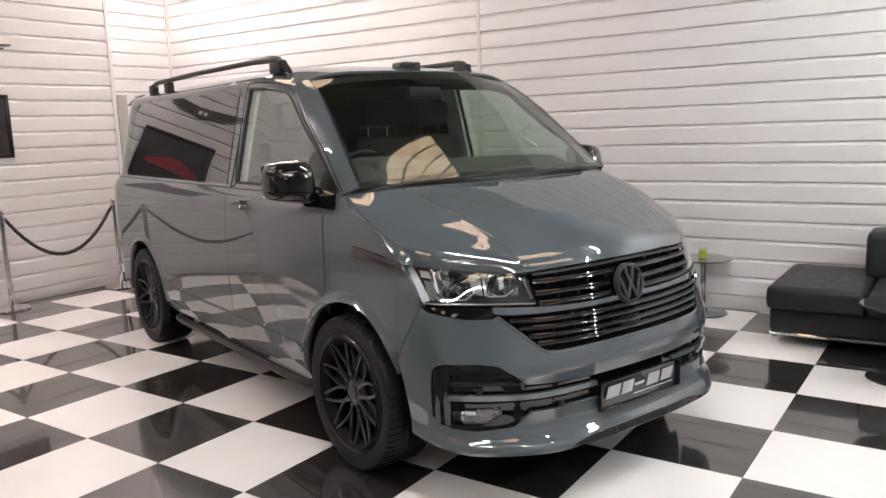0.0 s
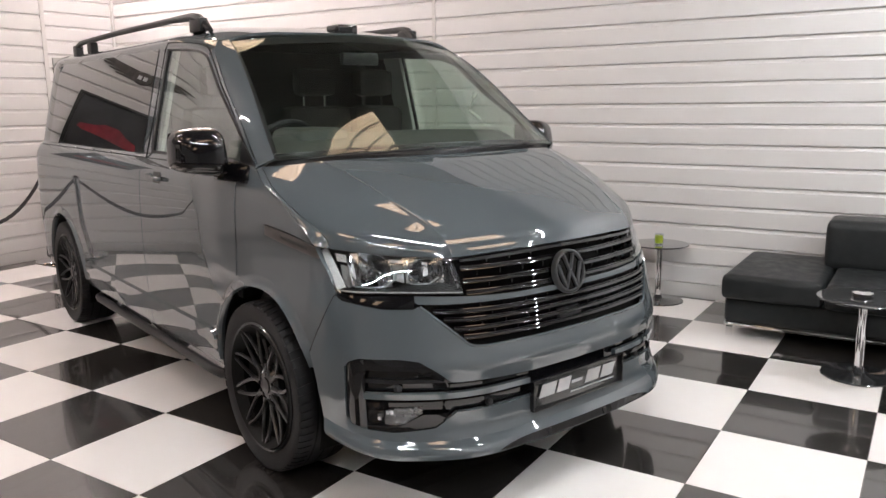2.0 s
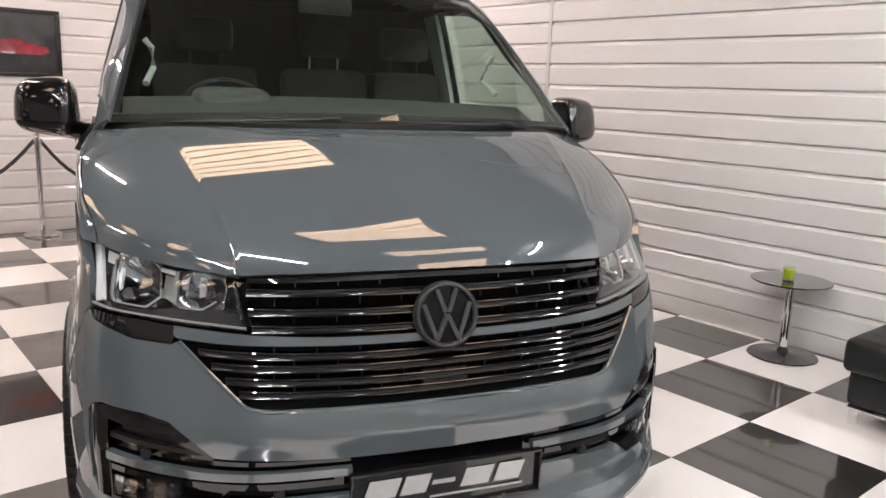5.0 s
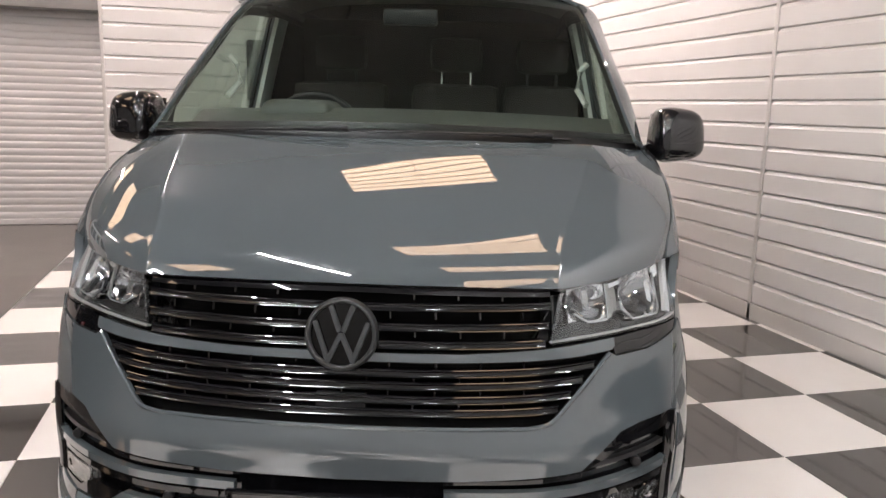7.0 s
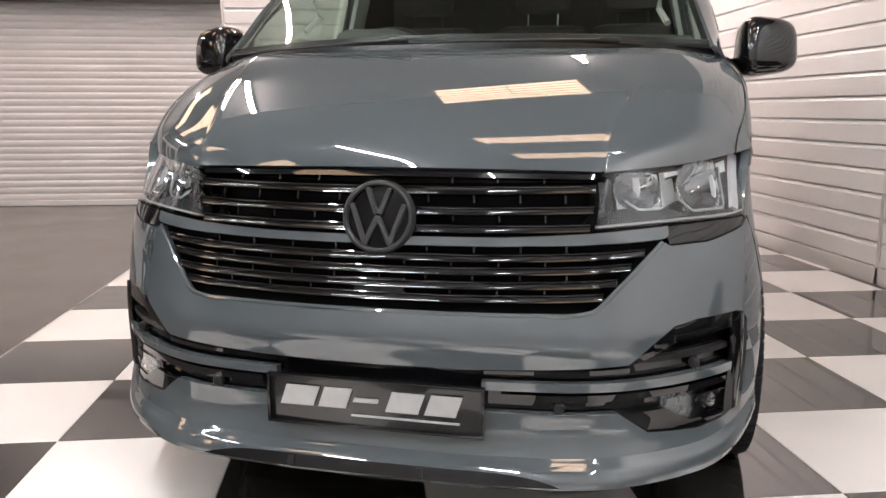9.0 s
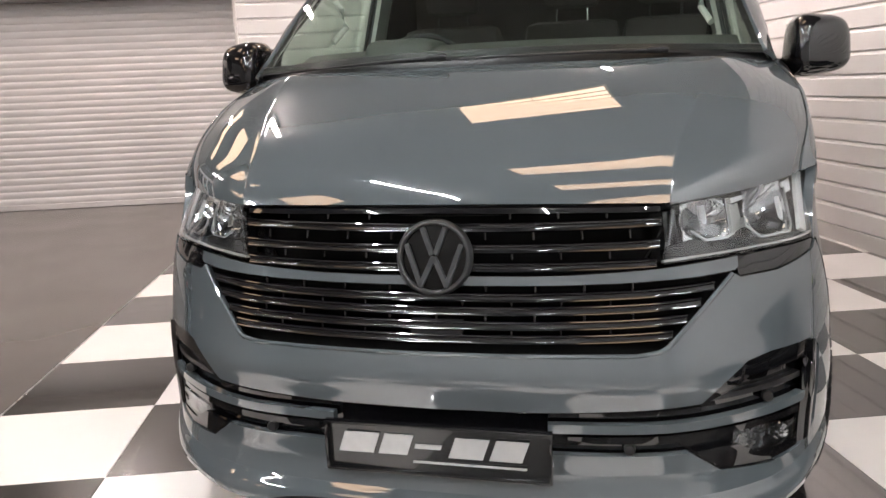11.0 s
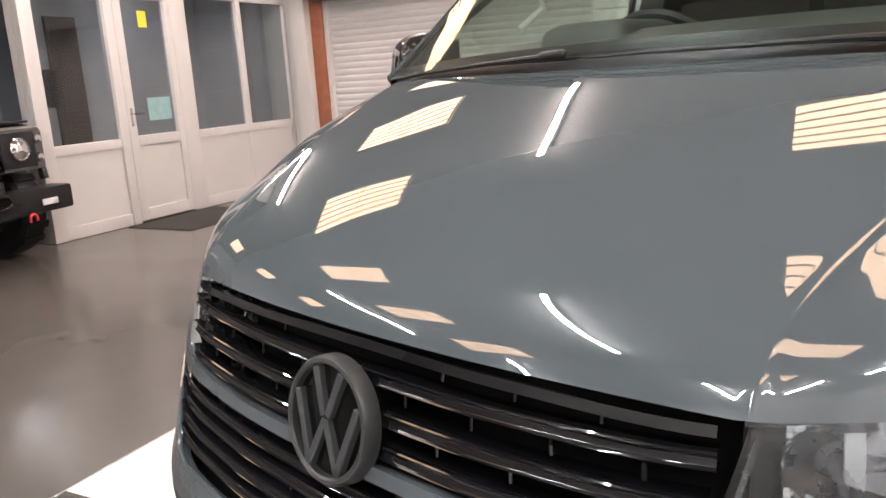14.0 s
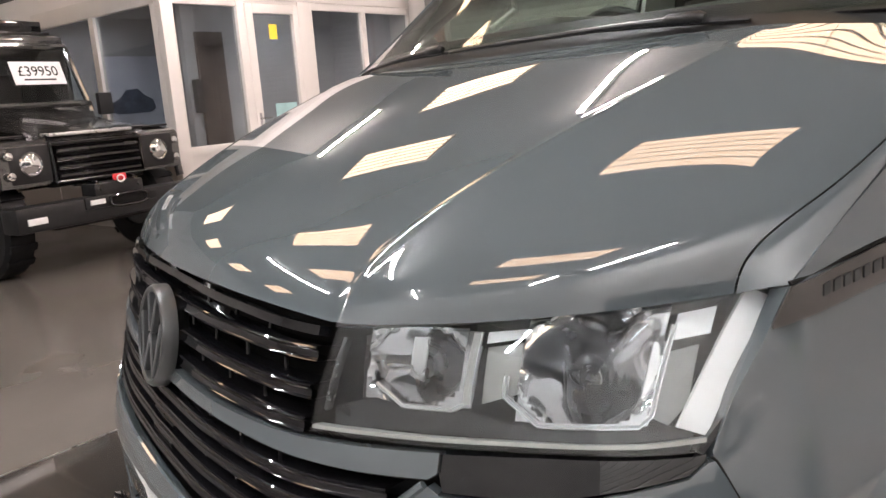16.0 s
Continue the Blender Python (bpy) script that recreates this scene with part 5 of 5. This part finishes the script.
for k in HALVES:
    for y in (FRONT_Y, REAR_Y):
        wheel(k, y)


# ---- lounge corner ----
sofa = thing("sofa", "low black leather sofa with open end seat and chrome frame", "sofa")
part("base", box(2.72, 3.60, -4.55, -2.06, 0.10, 0.265, 0.03, seg=3), LEATHER, sofa)
for y0, y1 in ((-2.63, -2.045), (-3.58, -2.64), (-4.56, -3.59)):
    own = box(2.655, 3.60, y0, y1, 0.262, 0.415, 0.05, seg=4)
    for v in own.verts:
        v.co.z += 0.012 * math.cos((v.co.y - (y0 + y1) / 2) / (y1 - y0) * 2.4) * (v.co.z > 0.34)
    part("seat_cushion", own, LEATHER, sofa)
for y0, y1 in ((-3.56, -2.56), (-4.56, -3.57)):
    own = box(3.26, 3.60, y0, y1, 0.40, 0.725, 0.06, seg=4)
    for v in own.verts:
        v.co.x -= 0.07 * (0.725 - v.co.z) * (v.co.x < 3.45)
    part("backrest", own, LEATHER, sofa)
part("chrome_rail", tube([(2.75, -2.07, 0.085), (2.75, -4.54, 0.085)], 0.014, 8), CHROME, sofa)
part("chrome_rail", tube([(2.75, -2.07, 0.085), (3.57, -2.07, 0.085)], 0.014, 8), CHROME, sofa)
for x, y in ((2.765, -2.09), (3.55, -2.09), (2.765, -4.5), (3.55, -4.5), (2.765, -3.3)):
    part("leg", box(x - 0.012, x + 0.012, y - 0.02, y + 0.02, 0.0, 0.09, 0.003), CHROME, sofa)


def round_table(x, y, r, h, label):
    t = thing("side_table", label, "table", pose(x, y, 0), group="side tables")
    part("tabletop", lathe([(0.01, h - 0.010), (r - 0.004, h - 0.010), (r, h - 0.006), (r, h - 0.003), (r - 0.004, h), (0.01, h)], 48), TABLE_GLASS, t, "round smoked glass top")
    part("pole", lathe([(0.024, 0.02), (0.024, h - 0.04), (0.034, h - 0.03), (0.06, h - 0.011)], 24), CHROME, t)
    part("base_plate", lathe([(0.185, 0.0), (0.19, 0.004), (0.186, 0.010), (0.06, 0.016), (0.034, 0.024), (0.026, 0.05)], 48), TABLE_GLASS, t)
    return t


round_table(3.42, -1.42, 0.215, 0.445, "small round smoked glass table on a chrome pole by the wall")
round_table(2.33, -2.87, 0.235, 0.445, "small round smoked glass table on a chrome pole before the sofa")
candle = thing("candle_glass", "lime green candle in a small glass on the table", "candle", pose(3.36, -1.43, 0.445))
p = part("glass", lathe([(0.030, 0.0), (0.033, 0.006), (0.035, 0.085), (0.032, 0.085), (0.030, 0.012), (0.002, 0.010)], 24), LENS, candle)
p.visible_shadow = False
part("wax", lathe([(0.0295, 0.014), (0.031, 0.07), (0.002, 0.072)], 24), CANDLE, candle)
ash = thing("glass_dish", "small pressed glass dish on the table", "dish", pose(2.35, -2.86, 0.445))
part("bowl", lathe([(0.035, 0.0), (0.055, 0.006), (0.06, 0.02), (0.054, 0.02), (0.04, 0.01), (0.002, 0.008)], 10), CHROME, ash)


# ---- rope barrier ----
def stanchion(x, y):
    t = thing("stanchion", "polished chrome barrier post with ball top", "barrier post", pose(x, y, 0), group="barrier posts")
    part("base", lathe([(0.155, 0.0), (0.16, 0.008), (0.155, 0.018), (0.12, 0.03), (0.05, 0.042), (0.026, 0.05)], 40), CHROME, t)
    part("post", lathe([(0.024, 0.04), (0.024, 0.83), (0.032, 0.835), (0.032, 0.86), (0.024, 0.865), (0.024, 0.875)], 24), CHROME, t)
    part("ball", lathe([(0.012, 0.872)] + [(0.032 * math.sin(a), 0.90 - 0.032 * math.cos(a)) for a in np.linspace(0.4, 3.0, 10)], 24), CHROME, t)
    return t


SY = 4.19
stanchion(-0.56, SY)
stanchion(0.83, SY)
stanchion(1.965, SY)


def rope(points, label):
    t = thing("barrier_rope", label, "rope")
    own = bmesh.new()
    pts = [Vector(p) for p in points]
    for ph in (0, 2.09, 4.19):
        tw = []
        for i, p in enumerate(pts):
            a = i * 0.9 + ph
            tw.append(p + Vector((0, 0.0085 * math.cos(a), 0.0085 * math.sin(a))))
        tube(tw, 0.0115, 8, own)
    part("braid", own, ROPE, t)
    for p in (pts[0], pts[-1]):
        part("end_cap", lathe([(0.016, -0.02), (0.018, 0.0), (0.012, 0.022)], 16, None, "z", tuple(p)), CHROME, t)
    return t


n = 40
rope([(0.862 + (1.933 - 0.862) * i / n, SY, 0.845 - 0.40 * (1 - (2 * i / n - 1) ** 2)) for i in range(n + 1)], "braided black rope sagging between two chrome posts")
rope([(-0.528 + (0.798 + 0.528) * i / n, SY, 0.845 - 0.40 * (1 - (2 * i / n - 1) ** 2)) for i in range(n + 1)], "braided black rope sagging between two chrome posts")
rope([(2.00 + 0.03 * math.sin(i / n * 3.1), SY - 0.012, 0.845 - 0.58 * i / n) for i in range(n + 1)], "loose black rope hanging down from a chrome post")

# ---- picture and winged emblem on the far wall ----
picture = thing("framed_picture", "black framed dark print with a red car shape", "picture")
own = bmesh.new()
PX0, PX1, PZ0, PZ1, PY = 0.38, 1.125, 1.40, 1.985, FAR - 0.005
for x0, x1, z0, z1 in ((PX0, PX1, PZ0, PZ0 + 0.035), (PX0, PX1, PZ1 - 0.035, PZ1), (PX0, PX0 + 0.035, PZ0 + 0.035, PZ1 - 0.035), (PX1 - 0.035, PX1, PZ0 + 0.035, PZ1 - 0.035)):
    box(x0, x1, PY - 0.03, PY, z0, z1, 0.004, own)
part("frame", own, FRAME_BLACK, picture)
part("print", box(PX0 + 0.035, PX1 - 0.035, PY - 0.016, PY - 0.004, PZ0 + 0.035, PZ1 - 0.035), PRINT_DARK, picture)
own = bmesh.new()
shape = [(0.04, 0.36), (0.06, 0.43), (0.22, 0.47), (0.36, 0.56), (0.56, 0.57), (0.72, 0.49), (0.92, 0.45), (0.95, 0.37), (0.86, 0.32), (0.14, 0.32)]
for d in (0.0165, 0.019):
    own.faces.new([own.verts.new((PX0 + 0.06 + a * 0.62, PY - d, PZ0 + 0.03 + b * 0.52)) for a, b in shape])
part("red_shape", own, PRINT_RED, picture)
wings = thing("winged_emblem", "dark metal winged wall emblem with an oval centre", "wall emblem")
for k in (-1, 1):
    for i in range(5):
        own = bmesh.new()
        x1, z1 = 0.56 - 0.07 * i, 0.085 - 0.034 * i
        prof = [(0.06, 0.05 - 0.026 * i), (x1 * 0.75, z1 + 0.004), (x1, z1 + 0.004), (x1 * 0.96, z1 - 0.014), (0.06, 0.022 - 0.026 * i)]
        fs = [own.faces.new([own.verts.new((0.66 + k * x, FAR - 0.008 - 0.004 * (5 - i) * 0.4 - d, 2.36 + z)) for x, z in prof]) for d in (0.0, 0.012)]
        vs = [f.verts[:] for f in fs]
        for j in range(5):
            own.faces.new((vs[0][j], vs[0][(j + 1) % 5], vs[1][(j + 1) % 5], vs[1][j]))
        part("feather", own, WING_METAL, wings)
own = lathe([(0.095, 0.0), (0.10, -0.012), (0.09, -0.024), (0.075, -0.028), (0.002, -0.026)], 40, None, "y", (0.66, FAR - 0.012, 0))
for v in own.verts:
    v.co.z = 2.335 + v.co.z * 0.8
part("centre_oval", own, WING_METAL, wings)
own = bmesh.new()
for x in (-0.045, 0.01):
    box(0.66 + x, 0.66 + x + 0.038, FAR - 0.046, FAR - 0.036, 2.312, 2.358, 0.002, own)
part("lettering_bar", own, PAPER, wings)

ext = thing("spray_bottle", "small dark bottle standing by the pillar", "bottle", pose(-4.985, 5.30, 0))
part("body", lathe([(0.035, 0.0), (0.038, 0.01), (0.038, 0.17), (0.03, 0.20), (0.014, 0.215)], 20), PAPER, ext)
part("cap", lathe([(0.028, 0.21), (0.034, 0.225), (0.034, 0.29), (0.026, 0.30)], 20), BLACK_SATIN, ext)


# ---- black off-roader by the partition ----
rover = thing("offroad_vehicle", "black boxy off-road vehicle with winch bumper and price board", "off-roader", pose(-4.72, 0.745, 0, 0, 0, 9))


def rbox(name, x0, x1, y0, y1, z0, z1, material, bevel=0.01, parent=rover, label=""):
    return part(name, box(x0, x1, y0, y1, z0, z1, bevel), material, parent, label)


body = rbox("body", -3.7, -1.05, -0.82, 0.82, 0.62, 1.36, LR_BLACK, 0.03)
for k in (-1, 1):
    own = bmesh.new()
    prof = [(-1.05, 0.60), (-1.05, 1.20), (-0.30, 1.125), (-0.04, 1.085), (0.0, 1.05), (0.0, 0.74), (-0.12, 0.72), (-0.16, 0.90), (-0.28, 0.985), (-0.62, 0.985), (-0.78, 0.88), (-0.84, 0.60)]
    ends = [[own.verts.new((x, k * y, z)) for x, z in prof] for y in (0.44, 0.885)]
    m = len(prof)
    for i in range(m):
        own.faces.new((ends[0][i], ends[0][(i + 1) % m], ends[1][(i + 1) % m], ends[1][i]))
    for e in ends:
        own.faces.new(e)
    bmesh.ops.bevel(own, geom=[e for e in own.edges if abs(e.verts[0].co.y - e.verts[1].co.y) > 0.1 or abs(abs(e.verts[0].co.y) - 0.885) < 1e-4], offset=0.014, segments=2, affect="EDGES")
    part("wing", own, LR_BLACK, rover)
    own = bmesh.new()
    tube([(-0.42 + 0.36 * math.cos(a), k * 0.90, 0.60 + 0.39 * math.sin(a)) for a in np.linspace(0.1, 3.05, 17)], 0.035, 8, own)
    part("arch_flare", own, BLACK_SATIN, rover)
    lamp = part("headlight", lathe([(0.088, -0.02), (0.096, 0.012), (0.088, 0.024), (0.084, 0.012), (0.05, 0.030), (0.002, 0.036)], 32, None, "x", (0.006, k * 0.620, 0.912)), REFLECT, rover, "round chrome headlight")
    part("lamp_surround", box(-0.02, 0.008, k * 0.62 - 0.17, k * 0.62 + 0.17, 0.76, 1.05, 0.008), BLACK_SATIN, rover)
    for y, z in ((0.80, 0.985), (0.80, 0.832)):
        part("indicator", lathe([(0.036, 0.0), (0.038, 0.015), (0.03, 0.035), (0.002, 0.04)], 20, None, "x", (0.004, k * y, z)), REFLECT, rover)
    own = lathe([(0.20, -0.12), (0.36, -0.125), (0.398, -0.10), (0.405, 0.0), (0.398, 0.10), (0.36, 0.125), (0.20, 0.12), (0.20, -0.12)], 40, None, "y", (-0.45, k * 0.745, 0.405), False)
    tyre = part("wheel", own, RUBBER, rover, "chunky off-road tyre")
    part("rim", lathe([(0.19, -0.10), (0.205, 0.0), (0.19, 0.10), (0.05, 0.06), (0.002, 0.06)], 24, None, "y", (-0.45, k * 0.745, 0.405)), RIM, tyre)
    for i in range(18):
        a = 2 * math.pi * i / 18
        c = Vector((-0.45 + 0.405 * math.cos(a), k * 0.745, 0.405 + 0.405 * math.sin(a)))
        if c.z < 0.06:
            continue
        own = box(-0.012, 0.012, -0.11, 0.11, -0.03, 0.03)
        bmesh.ops.transform(own, matrix=Matrix.Translation(c) @ Matrix.Rotation(-a, 4, "Y"), verts=own.verts[:])
        part("tread_block", own, RUBBER, tyre)
    own = lathe([(0.20, -0.12), (0.36, -0.125), (0.398, -0.10), (0.405, 0.0), (0.398, 0.10), (0.36, 0.125), (0.20, 0.12), (0.20, -0.12)], 32, None, "y", (-3.2, k * 0.745, 0.405), False)
    part("wheel", own, RUBBER, rover)
    c = 0.66 if k > 0 else -0.76
    part("side_light", box(0.185, 0.20, c - 0.08, c + 0.08, 0.46, 0.51, 0.004), PAPER, rover, "pale daylight lamp in the bumper")
    part("door_mirror", box(-1.12, -1.06, min(k * 0.90, k * 1.06), max(k * 0.90, k * 1.06), 1.26, 1.48, 0.02), BLACK_SATIN, rover)
    part("screen_post", tube([(-1.05, k * 0.79, 1.30), (-1.27, k * 0.75, 1.93)], 0.028, 8), LR_BLACK, rover)
    part("wing_plate", box(-0.95, -0.10, min(k * 0.58, k * 0.86), max(k * 0.58, k * 0.86), 1.115, 1.133, 0.004), BLACK_SATIN, rover)
# bonnet with raised centre
own = bmesh.new()
rows = [(-0.02, 1.06, 1.07), (-0.10, 1.105, 1.13), (-0.14, 1.115, 1.145), (-0.5, 1.20, 1.235), (-1.04, 1.33, 1.36)]
ys = [-0.56, -0.40, -0.34, 0.34, 0.40, 0.56]
grid = [[own.verts.new((x, y, zb if abs(y) < 0.38 else za)) for y in ys] for x, za, zb in rows]
for a, b in zip(grid, grid[1:]):
    for i in range(5):
        own.faces.new((a[i], a[i + 1], b[i + 1], b[i]))
bmesh.ops.solidify(own, geom=own.faces[:], thickness=0.03)
part("bonnet", own, LR_BLACK, rover, "black bonnet with raised centre")
trim = part("bonnet_trim", box(-0.16, -0.03, -0.40, 0.40, 1.105, 1.135, 0.010), SATIN_METAL, rover, "silver slotted bonnet trim")
for i in range(9):
    part("slot", box(-0.115, -0.068, -0.365 + i * 0.0835, -0.305 + i * 0.0835, 1.1352, 1.1375, 0.0), BLACK_MATT, trim)
part("grille_panel", box(-0.10, -0.02, -0.44, 0.44, 0.70, 1.06, 0.006), BLACK_MATT, rover)
for i in range(4):
    z = 0.768 + i * 0.068
    own = bmesh.new()
    prof = [(-0.025, z), (0.012, z - 0.002), (0.026, z + 0.012), (0.026, z + 0.030), (0.010, z + 0.044), (-0.025, z + 0.048)]
    ends = [[own.verts.new((x, y, q)) for x, q in prof] for y in (-0.40, 0.40)]
    for e in ends:
        own.faces.new(e)
    for j in range(6):
        own.faces.new((ends[0][j], ends[0][(j + 1) % 6], ends[1][(j + 1) % 6], ends[1][j]))
    part("grille_slat", own, BLACK_GLOSS, rover)
part("grille_badge", box(0.026, 0.031, 0.25, 0.37, 0.985, 1.010, 0.003), DARK_TRIM, rover)
part("grille_frame", tube([(0.006, y, z) for y, z in ((-0.43, 0.74), (0.43, 0.74), (0.43, 1.045), (-0.43, 1.045), (-0.43, 0.74))], 0.020, 10), BLACK_GLOSS, rover)
own = box(-0.02, 0.19, -0.92, 0.92, 0.40, 0.60, 0.03)
bumper2 = part("bumper", own, BLACK_SATIN, rover, "black steel winch bumper")
part("side_light", box(0.205, 0.218, -0.30, -0.16, 0.535, 0.575, 0.004), PAPER, rover)
part("winch_housing", box(0.0, 0.185, -0.22, 0.26, 0.58, 0.70, 0.02), BLACK_SATIN, rover)
part("winch_face", box(0.15, 0.205, -0.34, 0.38, 0.50, 0.60, 0.015), BLACK_SATIN, rover)
part("tow_shackle", tube([(0.20, 0.46 + 0.035 * math.cos(a), 0.37 + 0.04 * math.sin(a)) for a in np.linspace(-0.4, 3.6, 13)], 0.012, 8), RED, rover, "red tow shackle")
part("winch_slot", box(0.200, 0.211, -0.10, 0.24, 0.515, 0.575, 0.004), BLACK_MATT, bumper2)
part("fairlead", tube([(0.218, 0.07 + 0.19 * math.copysign(abs(math.cos(a)) ** 0.6, math.cos(a)), 0.545 + 0.05 * math.copysign(abs(math.sin(a)) ** 0.6, math.sin(a))) for a in np.linspace(0, 2 * math.pi, 33)], 0.013, 8), BLACK_GLOSS, bumper2, "glossy oval rope fairlead")
hook = part("winch_rope_hook", box(0.185, 0.206, -0.045, 0.085, 0.705, 0.76, 0.014), RED, bumper2, "red winch hook")
part("rope_eye", tube([(0.212, 0.02 + 0.035 * math.cos(a), 0.72 + 0.028 * math.sin(a)) for a in np.linspace(0, 2 * math.pi, 17)], 0.007, 8), PAPER, hook)
for y in (-0.17, 0.21):
    part("winch_drum_end", lathe([(0.085, -0.02), (0.088, 0.0), (0.080, 0.02), (0.002, 0.024)], 24, None, "y", (0.10, y, 0.655)), BLACK_GLOSS, bumper2)
part("skid_plate", box(-0.5, 0.02, -0.5, 0.5, 0.36, 0.44, 0.01), BLACK_SATIN, rover)
# screen, roof and board
screen = bmesh.new()
vs = [screen.verts.new(p) for p in ((-1.06, -0.77, 1.39), (-1.06, 0.77, 1.39), (-1.26, 0.73, 1.92), (-1.26, -0.73, 1.92))]
screen.faces.new(vs)
p = part("windscreen", screen, PARTITION_GLASS, rover)
p.visible_shadow = False
part("screen_rail", tube([(-1.05, -0.79, 1.385), (-1.05, 0.79, 1.385)], 0.028, 8), LR_BLACK, rover)
part("screen_rail", tube([(-1.27, -0.75, 1.935), (-1.27, 0.75, 1.935)], 0.034, 8), LR_BLACK, rover)
part("roof", box(-3.7, -1.26, -0.75, 0.75, 1.92, 2.04, 0.05), LR_BLACK, rover)
part("cabin_side", box(-3.7, -1.30, -0.80, -0.74, 1.35, 1.94, 0.01), LR_BLACK, rover)
part("cabin_side", box(-3.7, -1.30, 0.74, 0.80, 1.35, 1.94, 0.01), LR_BLACK, rover)
part("seats", box(-2.3, -1.9, -0.65, 0.65, 0.9, 1.72, 0.05), SEAT_CLOTH, rover)
part("roof_board", box(-1.32, -1.27, -0.62, 0.62, 2.042, 2.07, 0.004), BLACK_SATIN, rover)
part("roof_lamp_bar", box(-1.36, -1.28, -0.50, 0.55, 2.07, 2.17, 0.015), BLACK_GLOSS, rover)
part("roof_sign", box(-1.275, -1.262, -0.82, -0.10, 2.045, 2.16, 0.004), PAPER, rover, "white roof sign with plain bars")
board = tagged(part("price_board", box(-0.006, 0.0, -0.26, 0.26, 0, 0.225, 0.004), PAPER, None), "white price board in the off-roader's windscreen", "sign")
board.matrix_basis = rover.matrix_basis @ pose(-1.10, 0.345, 1.575, 0, -18, 0)
fc = bpy.data.curves.new("price", "FONT")
fc.body, fc.size, fc.extrude, fc.align_x = "£39950", 0.135, 0.001, "CENTER"
tx = new("price_text", fc)
fc.materials.append(BLACK_MATT)
tx.parent = board
tx.matrix_basis = Matrix.Translation((0.002, 0, 0.085)) @ Matrix(((0, 0, 1, 0), (1, 0, 0, 0), (0, 1, 0, 0), (0, 0, 0, 1)))
part("lettering_bar", box(0.0005, 0.002, -0.16, 0.16, 0.04, 0.055), BLACK_SATIN, board)


# ---- cladding boards and floor tiles ----
def board_mesh(length):
    own = bmesh.new()
    prof = [(-0.012, 0.0), (0.008, 0.0), (0.014, 0.0025), (0.016, 0.007), (0.016, 0.122), (0.001, 0.143), (-0.003, 0.1455), (-0.003, 0.151), (-0.022, 0.151), (-0.022, 0.0)]
    ends = []
    for y in (0, length):
        ends.append([own.verts.new((-d, y, z)) for d, z in prof])
    n = len(prof)
    for i in range(n):
        own.faces.new((ends[0][i], ends[0][(i + 1) % n], ends[1][(i + 1) % n], ends[1][i]))
    own.faces.new(ends[0])
    own.faces.new(ends[1])
    bmesh.ops.recalc_face_normals(own, faces=own.faces[:])
    me = bpy.data.meshes.new("board")
    own.to_mesh(me)
    own.free()
    me.materials.append(WALL_WHITE)
    return me


BOARD0 = 0.116
rows = int((CEIL - BOARD0) / PITCH)
near_board, far_board = board_mesh(0.725 - NEAR_Y), board_mesh(BACK - 0.755)
block_board, niche_board = board_mesh(3.17), board_mesh(RIGHT - 2.25)
for i in range(rows):
    z = BOARD0 + i * PITCH
    shared("board", near_board, wall_right, pose(RIGHT + 0.01, NEAR_Y, z))
    shared("board", far_board, wall_right, pose(RIGHT + 0.01, 0.755, z))
    shared("board", block_board, wall_far, pose(2.235, FAR + 0.01, z, 0, 0, 90))
    shared("board", niche_board, wall_niche, pose(RIGHT, BACK + 0.01, z, 0, 0, 90))
part("joint_strip", box(RIGHT - 0.012, RIGHT + 0.02, 0.722, 0.758, 0, CEIL, 0.004), WHITE_UPVC, wall_right)
part("corner_strip", box(RIGHT - 0.03, RIGHT + 0.02, BACK - 0.03, BACK + 0.02, 0, CEIL, 0.006), WHITE_UPVC, wall_right)
part("corner_strip", box(2.215, 2.262, FAR - 0.012, FAR + 0.05, 0, CEIL, 0.006), WHITE_UPVC, wall_far)
part("corner_strip", box(-0.962, -0.93, FAR - 0.012, FAR + 0.05, 0, CEIL, 0.006), WHITE_UPVC, wall_far)
tagged(part("baseboard_right", box(RIGHT - 0.012, RIGHT + 0.02, NEAR_Y, BACK, 0, BOARD0 - 0.004, 0.004), WHITE_UPVC, None), "white skirting under the cladding", "skirting", kind="structure")
tagged(part("baseboard_far", box(-0.93, 2.215, FAR - 0.008, FAR + 0.02, 0, BOARD0 - 0.004, 0.004), WHITE_UPVC, None), "white skirting under the picture wall", "skirting", kind="structure")


def tile_mesh(material):
    own = box(0.0008, 0.5992, 0.0008, 0.5992, -0.008, 0, 0.0012, seg=1)
    me = bpy.data.meshes.new("tile")
    own.to_mesh(me)
    own.free()
    me.materials.append(material)
    return me


tiles = [tile_mesh(TILE_WHITE), tile_mesh(TILE_BLACK)]
tile_floor = thing("tile_floor", "glossy black and white chequered floor tiles", "floor", kind="structure")
for i in range(-2, 6):
    for j in range(-11, 9):
        if j >= 7 and i < 4:
            continue
        shared("tile", tiles[(i + j) % 2], tile_floor, pose(0.6 * i, 0.6 * j, 0))
last = [box(3.6008, RIGHT, 0.0008, 0.5992, -0.008, 0, 0.0012, seg=1) for _ in (0, 1)]
edge = []
for own, material in zip(last, (TILE_WHITE, TILE_BLACK)):
    me = bpy.data.meshes.new("cut_tile")
    own.to_mesh(me)
    own.free()
    me.materials.append(material)
    edge.append(me)
for j in range(-11, 9):
    shared("cut_tile", edge[(6 + j) % 2], tile_floor, pose(0, 0.6 * j, 0))
tagged(part("floor_edge_strip", box(-1.206, -1.199, NEAR_Y, FAR, -0.008, 0.002, 0.001), SATIN_METAL, None), "thin metal strip edging the tiles", "trim", kind="structure")
